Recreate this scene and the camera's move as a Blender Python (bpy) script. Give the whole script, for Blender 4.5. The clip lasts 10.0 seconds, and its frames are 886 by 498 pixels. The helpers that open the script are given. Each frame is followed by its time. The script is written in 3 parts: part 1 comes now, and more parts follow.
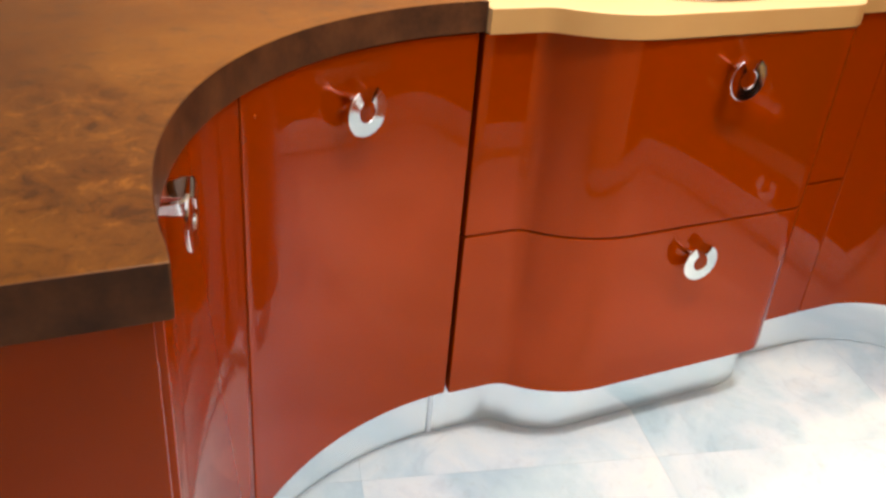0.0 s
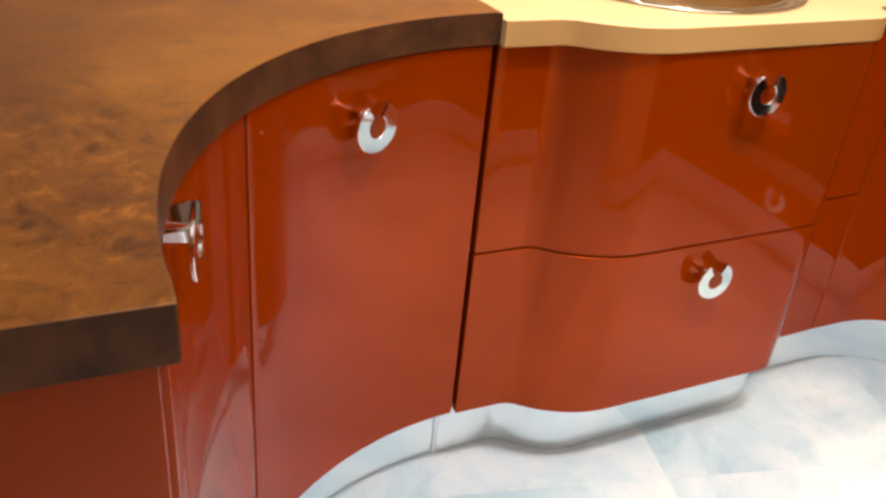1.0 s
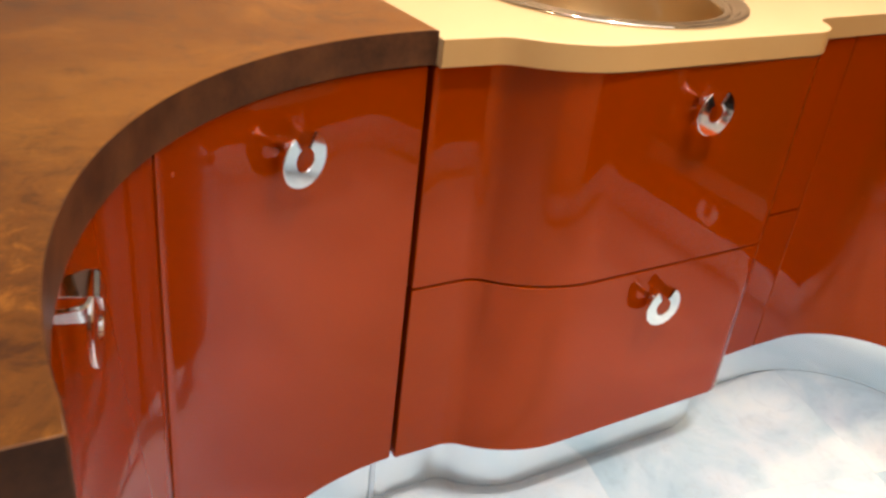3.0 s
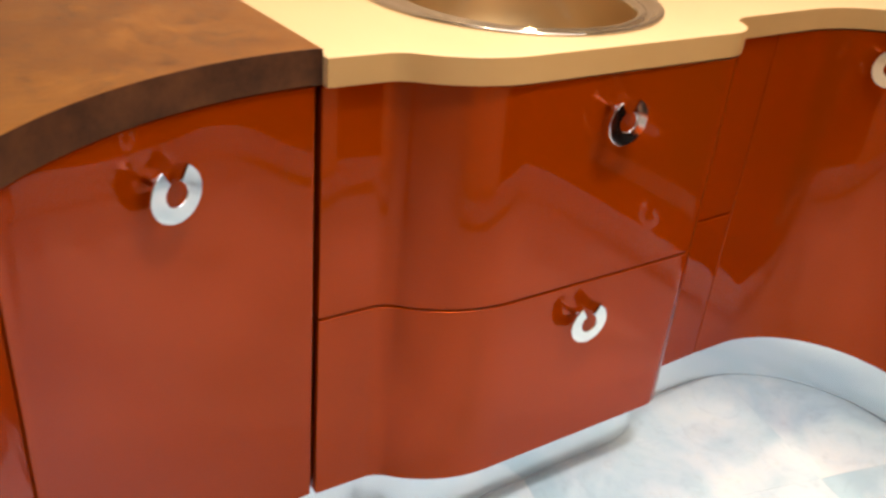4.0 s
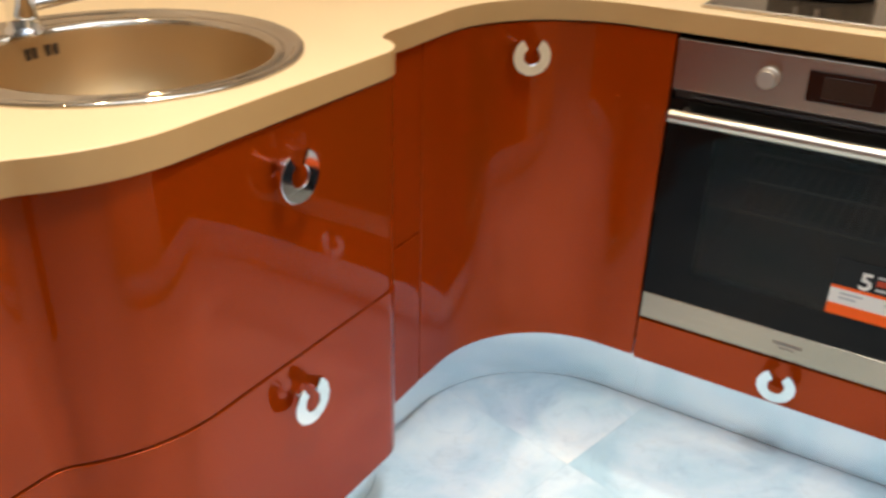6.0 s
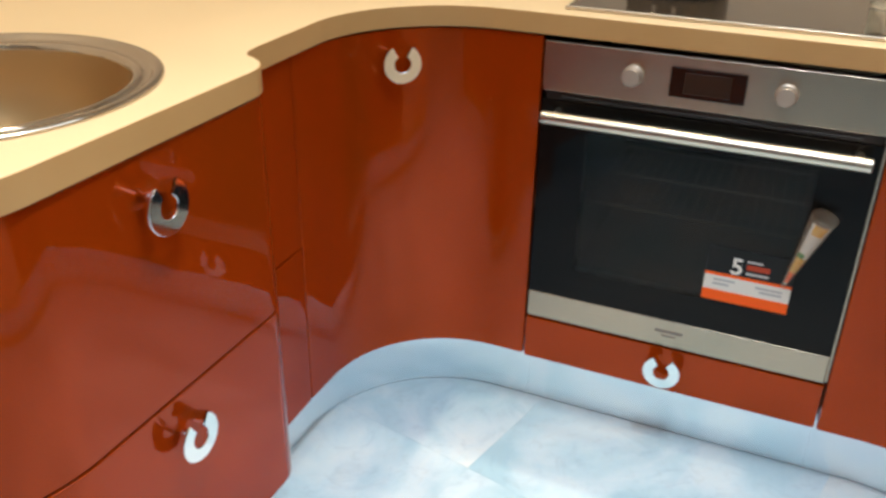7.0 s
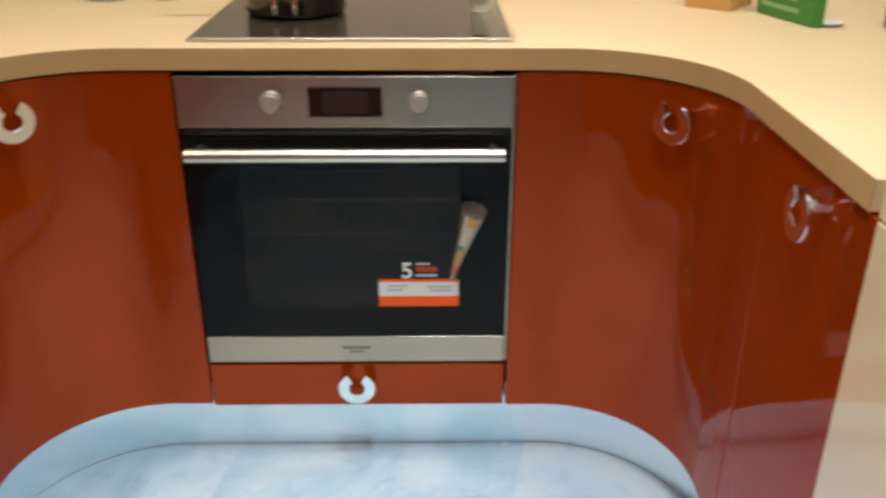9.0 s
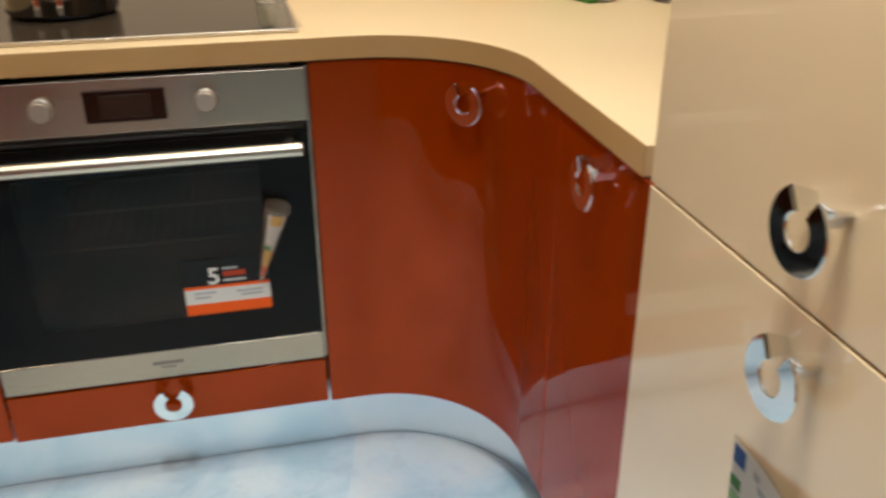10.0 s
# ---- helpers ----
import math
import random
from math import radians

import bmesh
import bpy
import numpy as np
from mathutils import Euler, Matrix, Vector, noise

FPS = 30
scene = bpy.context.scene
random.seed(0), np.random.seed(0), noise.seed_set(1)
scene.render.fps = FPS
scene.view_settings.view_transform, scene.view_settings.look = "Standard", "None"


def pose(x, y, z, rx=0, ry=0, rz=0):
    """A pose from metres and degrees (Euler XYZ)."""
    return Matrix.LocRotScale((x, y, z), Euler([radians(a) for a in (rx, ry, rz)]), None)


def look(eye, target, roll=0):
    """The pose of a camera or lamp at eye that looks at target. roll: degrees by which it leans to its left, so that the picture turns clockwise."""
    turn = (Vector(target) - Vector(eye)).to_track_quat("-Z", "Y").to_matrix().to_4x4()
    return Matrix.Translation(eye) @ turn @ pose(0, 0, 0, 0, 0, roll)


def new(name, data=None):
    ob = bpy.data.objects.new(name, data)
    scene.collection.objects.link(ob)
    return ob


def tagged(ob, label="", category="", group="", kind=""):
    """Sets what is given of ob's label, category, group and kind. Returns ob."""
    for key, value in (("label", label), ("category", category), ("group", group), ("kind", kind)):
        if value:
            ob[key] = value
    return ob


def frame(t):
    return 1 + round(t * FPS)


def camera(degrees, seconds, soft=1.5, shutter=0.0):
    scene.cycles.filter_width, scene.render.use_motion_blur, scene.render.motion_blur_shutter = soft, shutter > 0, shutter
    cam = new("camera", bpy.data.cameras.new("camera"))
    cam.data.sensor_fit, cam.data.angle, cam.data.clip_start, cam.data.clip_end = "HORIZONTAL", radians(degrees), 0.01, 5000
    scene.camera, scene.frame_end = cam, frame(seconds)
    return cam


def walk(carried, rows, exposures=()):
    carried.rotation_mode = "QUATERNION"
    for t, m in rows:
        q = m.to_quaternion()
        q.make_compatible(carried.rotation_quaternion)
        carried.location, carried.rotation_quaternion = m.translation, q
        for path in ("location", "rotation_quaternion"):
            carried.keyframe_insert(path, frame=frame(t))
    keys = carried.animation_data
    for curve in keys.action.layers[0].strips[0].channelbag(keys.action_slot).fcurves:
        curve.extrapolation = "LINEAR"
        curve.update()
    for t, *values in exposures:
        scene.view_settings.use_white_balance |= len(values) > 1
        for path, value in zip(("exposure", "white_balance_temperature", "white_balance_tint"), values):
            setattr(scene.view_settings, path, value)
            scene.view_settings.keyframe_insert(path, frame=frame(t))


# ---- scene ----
cam = camera(53.9, 10.0, soft=2.8, shutter=0.5)
PATH = [
    (0, (0.53, -1.839, 1.21), (-1.023, -1.068, 0.213), 5.1),
    (0.5, (0.503, -1.839, 1.208), (-1.055, -1.072, 0.215), 5.1),
    (1, (0.475, -1.838, 1.207), (-1.077, -1.058, 0.217), 5.6),
    (1.5, (0.445, -1.841, 1.204), (-1.103, -1.042, 0.22), 5.7),
    (2, (0.408, -1.841, 1.202), (-1.111, -0.987, 0.221), 6.5),
    (3.5, (0.344, -1.757, 1.19), (-1.113, -0.782, 0.228), 6.3),
    (4, (0.341, -1.685, 1.201), (-1.103, -0.689, 0.24), 5.4),
    (4.5, (0.332, -1.635, 1.203), (-1.083, -0.594, 0.248), 4.6),
    (5, (0.314, -1.59, 1.209), (-1.011, -0.427, 0.265), 2.3),
    (5.5, (0.244, -1.568, 1.214), (-0.893, -0.214, 0.279), 1.0),
    (6, (0.181, -1.564, 1.198), (-0.758, -0.049, 0.291), 1.4),
    (7.5, (0.165, -1.529, 1.221), (-0.414, 0.158, 0.316), 1.3),
    (8, (0.136, -1.533, 1.21), (-0.245, 0.223, 0.333), 2.0),
    (8.5, (0.131, -1.519, 1.217), (-0.069, 0.272, 0.349), 1.2),
    (9, (0.15, -1.499, 1.211), (0.178, 0.308, 0.354), 0.2),
    (9.5, (0.173, -1.483, 1.207), (0.384, 0.307, 0.342), -0.5),
    (10, (0.195, -1.484, 1.206), (0.601, 0.266, 0.327), -0.2),
]
EXPOSURES = [(0.0, 0.78, 7150, 20), (2.0, 0.75, 7100, 20), (4.0, 0.68, 6900, 19), (5.0, 0.59, 6600, 16), (5.5, 0.54, 6300, 13), (6.0, 0.52, 6000, 11), (7.5, 0.52, 5650, 7), (9.0, 0.43, 5600, 7), (9.5, 0.34, 5800, 7), (10.0, 0.26, 6000, 8)]
walk(cam, [(t, look(eye, target, roll)) for t, eye, target, roll in PATH], EXPOSURES)

# ---- world and lights ----
world = bpy.data.worlds.new("world")
scene.world = world
world.use_nodes = True
world.node_tree.nodes["Background"].inputs[0].default_value = (0.9, 0.85, 0.8, 1)
world.node_tree.nodes["Background"].inputs[1].default_value = 0.05

CEILING = 2.6


# An unseen soft area lamp below the ceiling, added as fill.
def fill_light(x, y, size, watts, colour):
    data = bpy.data.lights.new("soft_fill", "AREA")
    data.shape, data.size, data.energy, data.color = "SQUARE", size, watts, colour
    ob = new("soft_fill_light", data)
    ob.location = (x, y, CEILING - 0.02)
    return ob


def spot_light(x, y, watts, colour, size=0.035, wide=70):
    data = bpy.data.lights.new("downlight", "SPOT")
    data.energy, data.color, data.spot_size, data.spot_blend, data.shadow_soft_size = watts, colour, radians(wide), 0.8, size
    ob = new("downlight", data)
    ob.location = (x, y, CEILING - 0.02)
    return ob


COOL = (0.80, 0.91, 1.0)
WARM = (1.0, 0.78, 0.48)
SOFT_WARM = (1.0, 0.82, 0.57)
# added fill, placed and weighted to balance brightness between the cabinet runs
for px, py, watts in ((0.65, -0.45, 9), (-0.15, -1.0, 9), (0.75, -2.5, 2), (1.5, -1.3, 6)):
    fill_light(px, py, 1.2, watts, COOL)
for px, py in ((-0.95, -0.95), (-0.95, -0.40), (-0.80, -1.75), (-0.30, 0.34), (0.35, 0.34), (0.98, -0.05)):
    spot_light(px, py, 33, WARM if px < -0.5 else SOFT_WARM)
for py in (-0.82, -1.10):
    spot_light(0.18, py, 48, (1.0, 0.96, 0.90), 0.07)


# ---- materials ----
def material(name, colour, rough=0.5, metal=0.0, coat=0.0, coat_rough=0.03, spec=0.5):
    m = bpy.data.materials.new(name)
    m.use_nodes = True
    b = m.node_tree.nodes["Principled BSDF"]
    b.inputs["Base Color"].default_value = (*colour, 1)
    b.inputs["Roughness"].default_value = rough
    b.inputs["Metallic"].default_value = metal
    b.inputs["Coat Weight"].default_value = coat
    b.inputs["Coat Roughness"].default_value = coat_rough
    b.inputs["Specular IOR Level"].default_value = spec
    return m


def node(m, kind, **values):
    n = m.node_tree.nodes.new(kind)
    for key, value in values.items():
        n.inputs[key].default_value = value
    return n


def wire(m, a, out, b, into):
    m.node_tree.links.new(a.outputs[out], b.inputs[into])


def place_of(m, scale=(1, 1, 1)):
    """World-size coordinates, one unit a metre."""
    geo = m.node_tree.nodes.new("ShaderNodeNewGeometry")
    mp = m.node_tree.nodes.new("ShaderNodeMapping")
    mp.inputs["Scale"].default_value = scale
    wire(m, geo, "Position", mp, "Vector")
    return mp


def noise_of(m, at, scale, detail=4.0, rough=0.55, distort=0.0):
    n = node(m, "ShaderNodeTexNoise", Scale=scale, Detail=detail, Roughness=rough, Distortion=distort)
    wire(m, at, "Vector", n, "Vector")
    return n


def ramp(m, source, out, stops):
    r = m.node_tree.nodes.new("ShaderNodeValToRGB")
    els = r.color_ramp.elements
    while len(els) < len(stops):
        els.new(0.5)
    for e, (at, c) in zip(els, stops):
        e.position, e.color = at, (*c, 1)
    wire(m, source, out, r, "Fac")
    return r


def principled(m):
    return m.node_tree.nodes["Principled BSDF"]


def bumped(m, source, out, strength, distance=0.002):
    b = node(m, "ShaderNodeBump", Strength=strength, Distance=distance)
    wire(m, source, out, b, "Height")
    wire(m, b, "Normal", principled(m), "Normal")


def rough_from(m, source, out, low, high):
    r = node(m, "ShaderNodeMapRange")
    r.inputs["To Min"].default_value, r.inputs["To Max"].default_value = low, high
    wire(m, source, out, r, "Value")
    wire(m, r, "Result", principled(m), "Roughness")


def lacquer_red():
    m = material("red_lacquer", (0.45, 0.05, 0.004), 0.15, 0.36, coat=1.0, coat_rough=0.006, spec=0.0)
    at = place_of(m)
    n = noise_of(m, at, 2.2, 3)
    r = ramp(m, n, "Fac", [(0.3, (0.345, 0.0405, 0.0003)), (0.7, (0.374, 0.0445, 0.0005))])
    wire(m, r, "Color", principled(m), "Base Color")
    principled(m).inputs["Coat IOR"].default_value = 1.278
    principled(m).inputs["Specular Tint"].default_value = (0.62, 0.14, 0.03, 1)
    wave = noise_of(m, at, 9, 2)
    b = node(m, "ShaderNodeBump", Strength=0.03, Distance=0.003)
    wire(m, wave, "Fac", b, "Height")
    wire(m, b, "Normal", principled(m), "Coat Normal")
    return m


def lacquer_cream():
    m = material("cream_lacquer", (0.9, 0.70, 0.43), 0.3, coat=1.0, coat_rough=0.02, spec=0.4)
    at = place_of(m)
    n = noise_of(m, at, 1.6, 3)
    r = ramp(m, n, "Fac", [(0.3, (0.86, 0.62, 0.345)), (0.7, (0.89, 0.66, 0.38))])
    wire(m, r, "Color", principled(m), "Base Color")
    return m


def laminate_cream():
    m = material("cream_laminate", (0.8, 0.66, 0.4), 0.42)
    at = place_of(m)
    n = noise_of(m, at, 3, 5)
    fine = noise_of(m, at, 700, 2)
    r = ramp(m, n, "Fac", [(0.3, (0.70, 0.505, 0.272)), (0.7, (0.74, 0.545, 0.302))])
    wire(m, r, "Color", principled(m), "Base Color")
    bumped(m, fine, "Fac", 0.15, 0.0004)
    rough_from(m, n, "Fac", 0.36, 0.5)
    return m


def mixed(m, blend, fac, one, out1, two, out2):
    n = m.node_tree.nodes.new("ShaderNodeMixRGB")
    n.blend_type = blend
    n.inputs["Fac"].default_value = fac
    wire(m, one, out1, n, "Color1")
    wire(m, two, out2, n, "Color2")
    return n


def laminate_copper():
    """Rust-stained copper print: broad clouds, golden scuffs, dark pits and a fine grain."""
    m = material("rusty_copper_laminate", (0.25, 0.1, 0.03), 0.4, spec=0.35)
    at = place_of(m)
    big = noise_of(m, at, 3.0, 6, 0.58, 0.5)
    r = ramp(m, big, "Fac", [(0.30, (0.11, 0.031, 0.003)), (0.44, (0.16, 0.050, 0.005)), (0.56, (0.205, 0.069, 0.007)), (0.70, (0.27, 0.100, 0.011))])
    scuff = noise_of(m, at, 6.0, 9, 0.74, 0.9)
    gold = ramp(m, scuff, "Fac", [(0.56, (0, 0, 0)), (0.66, (0.08, 0.034, 0.005)), (0.78, (0.24, 0.12, 0.022))])
    mix = mixed(m, "ADD", 0.85, r, "Color", gold, "Color")
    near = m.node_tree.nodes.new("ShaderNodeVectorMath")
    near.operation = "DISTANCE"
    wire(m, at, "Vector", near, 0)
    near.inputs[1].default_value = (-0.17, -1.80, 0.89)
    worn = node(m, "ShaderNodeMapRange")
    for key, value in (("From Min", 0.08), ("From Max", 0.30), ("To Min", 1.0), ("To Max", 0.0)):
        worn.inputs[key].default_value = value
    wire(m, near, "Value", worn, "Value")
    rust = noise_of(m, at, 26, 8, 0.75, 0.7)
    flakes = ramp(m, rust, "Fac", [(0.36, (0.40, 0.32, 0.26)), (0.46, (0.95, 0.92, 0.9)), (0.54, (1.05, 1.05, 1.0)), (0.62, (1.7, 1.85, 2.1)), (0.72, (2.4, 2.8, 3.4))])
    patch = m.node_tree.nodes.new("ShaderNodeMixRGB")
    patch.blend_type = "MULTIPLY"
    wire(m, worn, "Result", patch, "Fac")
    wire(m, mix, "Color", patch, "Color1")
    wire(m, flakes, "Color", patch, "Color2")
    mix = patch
    pits = noise_of(m, at, 22, 6, 0.72, 0.4)
    p = ramp(m, pits, "Fac", [(0.33, (0.25, 0.20, 0.16)), (0.43, (0.8, 0.78, 0.75)), (0.52, (1, 1, 1))])
    mix = mixed(m, "MULTIPLY", 0.6, mix, "Color", p, "Color")
    grain = noise_of(m, at, 170, 5, 0.78)
    g = ramp(m, grain, "Fac", [(0.30, (0.40, 0.36, 0.33)), (0.43, (1, 1, 1)), (0.60, (1, 1, 1)), (0.72, (1.7, 1.65, 1.5))])
    mix = mixed(m, "MULTIPLY", 0.75, mix, "Color", g, "Color")
    wire(m, mix, "Color", principled(m), "Base Color")
    rough_from(m, pits, "Fac", 0.24, 0.42)
    bumped(m, grain, "Fac", 0.22, 0.0008)
    return m


def floor_marble():
    """A clouded stone print: pale blue and warm white drifts with greyish wisps, on large tiles."""
    m = material("pale_marbled_floor", (0.75, 0.82, 0.85), 0.3, spec=0.5)
    at = place_of(m)
    info = m.node_tree.nodes.new("ShaderNodeObjectInfo")
    shift = m.node_tree.nodes.new("ShaderNodeVectorMath")
    shift.operation = "MULTIPLY_ADD"
    wire(m, info, "Random", shift, 0)
    shift.inputs[1].default_value = (7.0, 11.0, 3.0)
    wire(m, at, "Vector", shift, 2)
    big = noise_of(m, shift, 3.3, 6, 0.58, 0.5)
    r = ramp(m, big, "Fac", [(0.36, (0.42, 0.605, 0.70)), (0.44, (0.52, 0.685, 0.77)), (0.50, (0.60, 0.735, 0.81)), (0.57, (0.665, 0.77, 0.82)), (0.66, (0.74, 0.795, 0.81))])
    wisp = noise_of(m, shift, 7.0, 9, 0.66, 2.2)
    v = ramp(m, wisp, "Fac", [(0.34, (0.80, 0.83, 0.86)), (0.46, (0.98, 0.985, 1.0)), (0.54, (1, 1, 1)), (0.66, (1.0, 0.98, 0.97)), (0.76, (0.94, 0.92, 0.92))])
    mix = mixed(m, "MULTIPLY", 0.6, r, "Color", v, "Color")
    fleck = noise_of(m, shift, 38, 6, 0.7, 1.0)
    f = ramp(m, fleck, "Fac", [(0.34, (0.90, 0.89, 0.88)), (0.45, (1, 1, 1)), (0.62, (1, 1, 1)), (0.75, (1.05, 1.05, 1.04))])
    mix = mixed(m, "MULTIPLY", 0.6, mix, "Color", f, "Color")
    wire(m, mix, "Color", principled(m), "Base Color")
    rough_from(m, wisp, "Fac", 0.22, 0.42)
    bumped(m, wisp, "Fac", 0.06, 0.001)
    return m


def brushed(name, colour, rough, along):
    """Brushed steel; along: the axis in which the strokes run."""
    m = material(name, colour, rough, 1.0)
    at = place_of(m, tuple(4 if a == along else 900 for a in "xyz"))
    n = noise_of(m, at, 1.0, 3)
    rough_from(m, n, "Fac", rough * 0.9, rough * 1.12)
    bumped(m, n, "Fac", 0.004, 0.0002)
    tangent = m.node_tree.nodes.new("ShaderNodeTangent")
    tangent.direction_type, tangent.axis = "RADIAL", "Z"
    wire(m, tangent, "Tangent", principled(m), "Tangent")
    principled(m).inputs["Anisotropic"].default_value = 0.75
    principled(m).inputs["Anisotropic Rotation"].default_value = 0.25
    return m


def plaster(name, colour):
    m = material(name, colour, 0.85)
    at = place_of(m)
    n = noise_of(m, at, 1.4, 5)
    a, b = [tuple(v * k for v in colour) for k in (0.9, 1.06)]
    r = ramp(m, n, "Fac", [(0.3, a), (0.7, b)])
    wire(m, r, "Color", principled(m), "Base Color")
    fine = noise_of(m, at, 160, 3)
    bumped(m, fine, "Fac", 0.2, 0.001)
    return m


def oven_glass():
    """A dark tinted pane: mostly a clear dark filter with a mirror film."""
    m = bpy.data.materials.new("tinted_oven_glass")
    m.use_nodes = True
    t = m.node_tree
    t.nodes.remove(t.nodes["Principled BSDF"])
    out = t.nodes["Material Output"]
    clear = node(m, "ShaderNodeBsdfTransparent", Color=(0.45, 0.42, 0.38, 1))
    gloss = node(m, "ShaderNodeBsdfGlossy", Color=(0.95, 0.89, 0.82, 1), Roughness=0.02)
    fres = node(m, "ShaderNodeFresnel", IOR=1.34)
    mix = t.nodes.new("ShaderNodeMixShader")
    wire(m, fres, "Fac", mix, 0)
    wire(m, clear, 0, mix, 1)
    wire(m, gloss, 0, mix, 2)
    wire(m, mix, 0, out, "Surface")
    return m


def thin_plastic():
    """A clear film with a slight milky sheen."""
    m = material("plastic_film", (0.75, 0.62, 0.46), 0.12)
    t = m.node_tree
    clear = node(m, "ShaderNodeBsdfTransparent", Color=(0.92, 0.9, 0.88, 1))
    mix = node(m, "ShaderNodeMixShader", Fac=0.2)
    wire(m, clear, 0, mix, 1)
    wire(m, principled(m), 0, mix, 2)
    wire(m, mix, 0, t.nodes["Material Output"], "Surface")
    return m


def clear_glass(name, tint):
    m = material(name, tint, 0.02)
    principled(m).inputs["Transmission Weight"].default_value = 1.0
    principled(m).inputs["IOR"].default_value = 1.45
    return m


RED = lacquer_red()
CREAM = lacquer_cream()
TOP = laminate_cream()
COPPER = laminate_copper()
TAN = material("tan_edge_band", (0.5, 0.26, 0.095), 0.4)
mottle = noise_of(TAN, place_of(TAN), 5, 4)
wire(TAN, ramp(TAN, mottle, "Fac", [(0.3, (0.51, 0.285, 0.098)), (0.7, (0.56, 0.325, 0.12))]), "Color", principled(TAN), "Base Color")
FLOOR = floor_marble()
EDGE = material("brown_edge_band", (0.055, 0.02, 0.009), 0.5, spec=0.25)
spots = noise_of(EDGE, place_of(EDGE), 14, 5, 0.65)
wire(EDGE, ramp(EDGE, spots, "Fac", [(0.35, (0.048, 0.016, 0.005)), (0.65, (0.125, 0.043, 0.013))]), "Color", principled(EDGE), "Base Color")
PLINTH = material("pale_metal_plinth", (0.88, 0.965, 1.0), 0.2, 0.86)
SEAM = material("plinth_seam", (0.8, 0.9, 0.98), 0.3, 0.6)
CARCASS = material("dark_carcass", (0.03, 0.012, 0.008), 0.6)
CHROME = material("chrome", (0.84, 0.84, 0.84), 0.05, 1.0)
STEEL = brushed("brushed_steel", (0.43, 0.35, 0.262), 0.26, "x")
SATIN = material("satin_steel", (0.66, 0.575, 0.46), 0.3, 1.0)
POLISHED = material("dark_polished_steel", (0.085, 0.075, 0.065), 0.1, 1.0)
KNOB = material("knob_satin", (0.54, 0.46, 0.37), 0.5, 0.85)
GASKET = material("grey_sealing_lip", (0.56, 0.70, 0.78), 0.6)
SUBFLOOR = material("pale_floor_joint", (0.55, 0.63, 0.68), 0.8)
BLACK = material("black_glass", (0.006, 0.005, 0.004), 0.05, spec=0.14)
HOBGLASS = material("ceramic_hob_glass", (0.05, 0.035, 0.022), 0.06, spec=0.8)
BLACKPLASTIC = material("black_plastic", (0.015, 0.014, 0.013), 0.4)
DISPLAY = material("display_glass", (0.012, 0.006, 0.004), 0.12)
SCREEN = material("display_screen", (0.03, 0.02, 0.014), 0.1)
ENAMEL = material("oven_enamel", (0.24, 0.20, 0.15), 0.35)
WALL = plaster("beige_wall", (0.60, 0.51, 0.40))
CEIL = plaster("ceiling_paint", (0.84, 0.82, 0.79))
OVENGLASS = oven_glass()
CLEAR = clear_glass("clear_glass", (0.95, 1.0, 0.97))
SMOKY = clear_glass("smoky_glass", (0.62, 0.55, 0.45))
SLEEVE = thin_plastic()
PAPER = material("white_paper", (0.8, 0.75, 0.66), 0.5)
ORANGE = material("orange_print", (0.95, 0.12, 0.002), 0.4, spec=0.2)
BRICKRED = material("brick_red_print", (0.45, 0.05, 0.012), 0.4, spec=0.25)
BLACKPRINT = material("black_print", (0.012, 0.011, 0.01), 0.3, spec=0.2)
GREYPRINT = material("grey_print", (0.50, 0.48, 0.45), 0.5)
NAMEPRINT = material("dark_nameplate_print", (0.22, 0.19, 0.155), 0.5)
GREEN = material("green_print", (0.06, 0.24, 0.03), 0.45)
PALEGREEN = material("pale_green_print", (0.3, 0.5, 0.2), 0.5)
YELLOW = material("yellow_print", (0.8, 0.42, 0.03), 0.5)
BLUE = material("blue_print", (0.03, 0.09, 0.3), 0.45)
OCHRE = material("ochre_card", (0.62, 0.34, 0.09), 0.55)


# ---- building helpers ----
def mesh_of(bm, name, mat, angle=50):
    bmesh.ops.recalc_face_normals(bm, faces=bm.faces)
    me = bpy.data.meshes.new(name)
    bm.to_mesh(me)
    bm.free()
    me.materials.append(mat)
    shade(me, angle)
    return me


def shade(me, angle):
    """Smooth shading in which large faces keep their own direction and small rounded edges blend into them."""
    for p in me.polygons:
        p.use_smooth = True
    around = {}
    for p in me.polygons:
        for v in p.vertices:
            around.setdefault(v, []).append(p)
    limit = math.cos(radians(angle))
    out = []
    for p in me.polygons:
        mine = p.normal
        for v in p.vertices:
            total = Vector((0, 0, 0))
            for q in around[v]:
                if q.normal.dot(mine) >= limit:
                    total += q.normal * q.area
            out.append(total.normalized() if total.length > 1e-12 else mine)
    me.normals_split_custom_set(out)


def thing(name, at, label, category, group="", kind=""):
    """An empty at the base of a thing."""
    ob = new(name)
    ob.empty_display_size = 0.05
    ob.matrix_basis = Matrix.Translation(at)
    return tagged(ob, label, category, group, kind)


def part(name, bm, mat, parent, label="", at=None):
    """One mesh object under a thing or a part; its points are in the world, or in the pose at."""
    me = bm if isinstance(bm, bpy.types.Mesh) else mesh_of(bm, name, mat)
    ob = new(name, me)
    ob.parent = parent
    if parent.type == "EMPTY":
        ob.matrix_parent_inverse = parent.matrix_basis.inverted()
    if at is not None:
        ob.matrix_basis = at
    return tagged(ob, label)


def solo(name, bm, mat, label, category, kind="", group="", at=None):
    me = bm if isinstance(bm, bpy.types.Mesh) else mesh_of(bm, name, mat)
    ob = new(name, me)
    if at is not None:
        ob.matrix_basis = at
    return tagged(ob, label, category, group, kind)


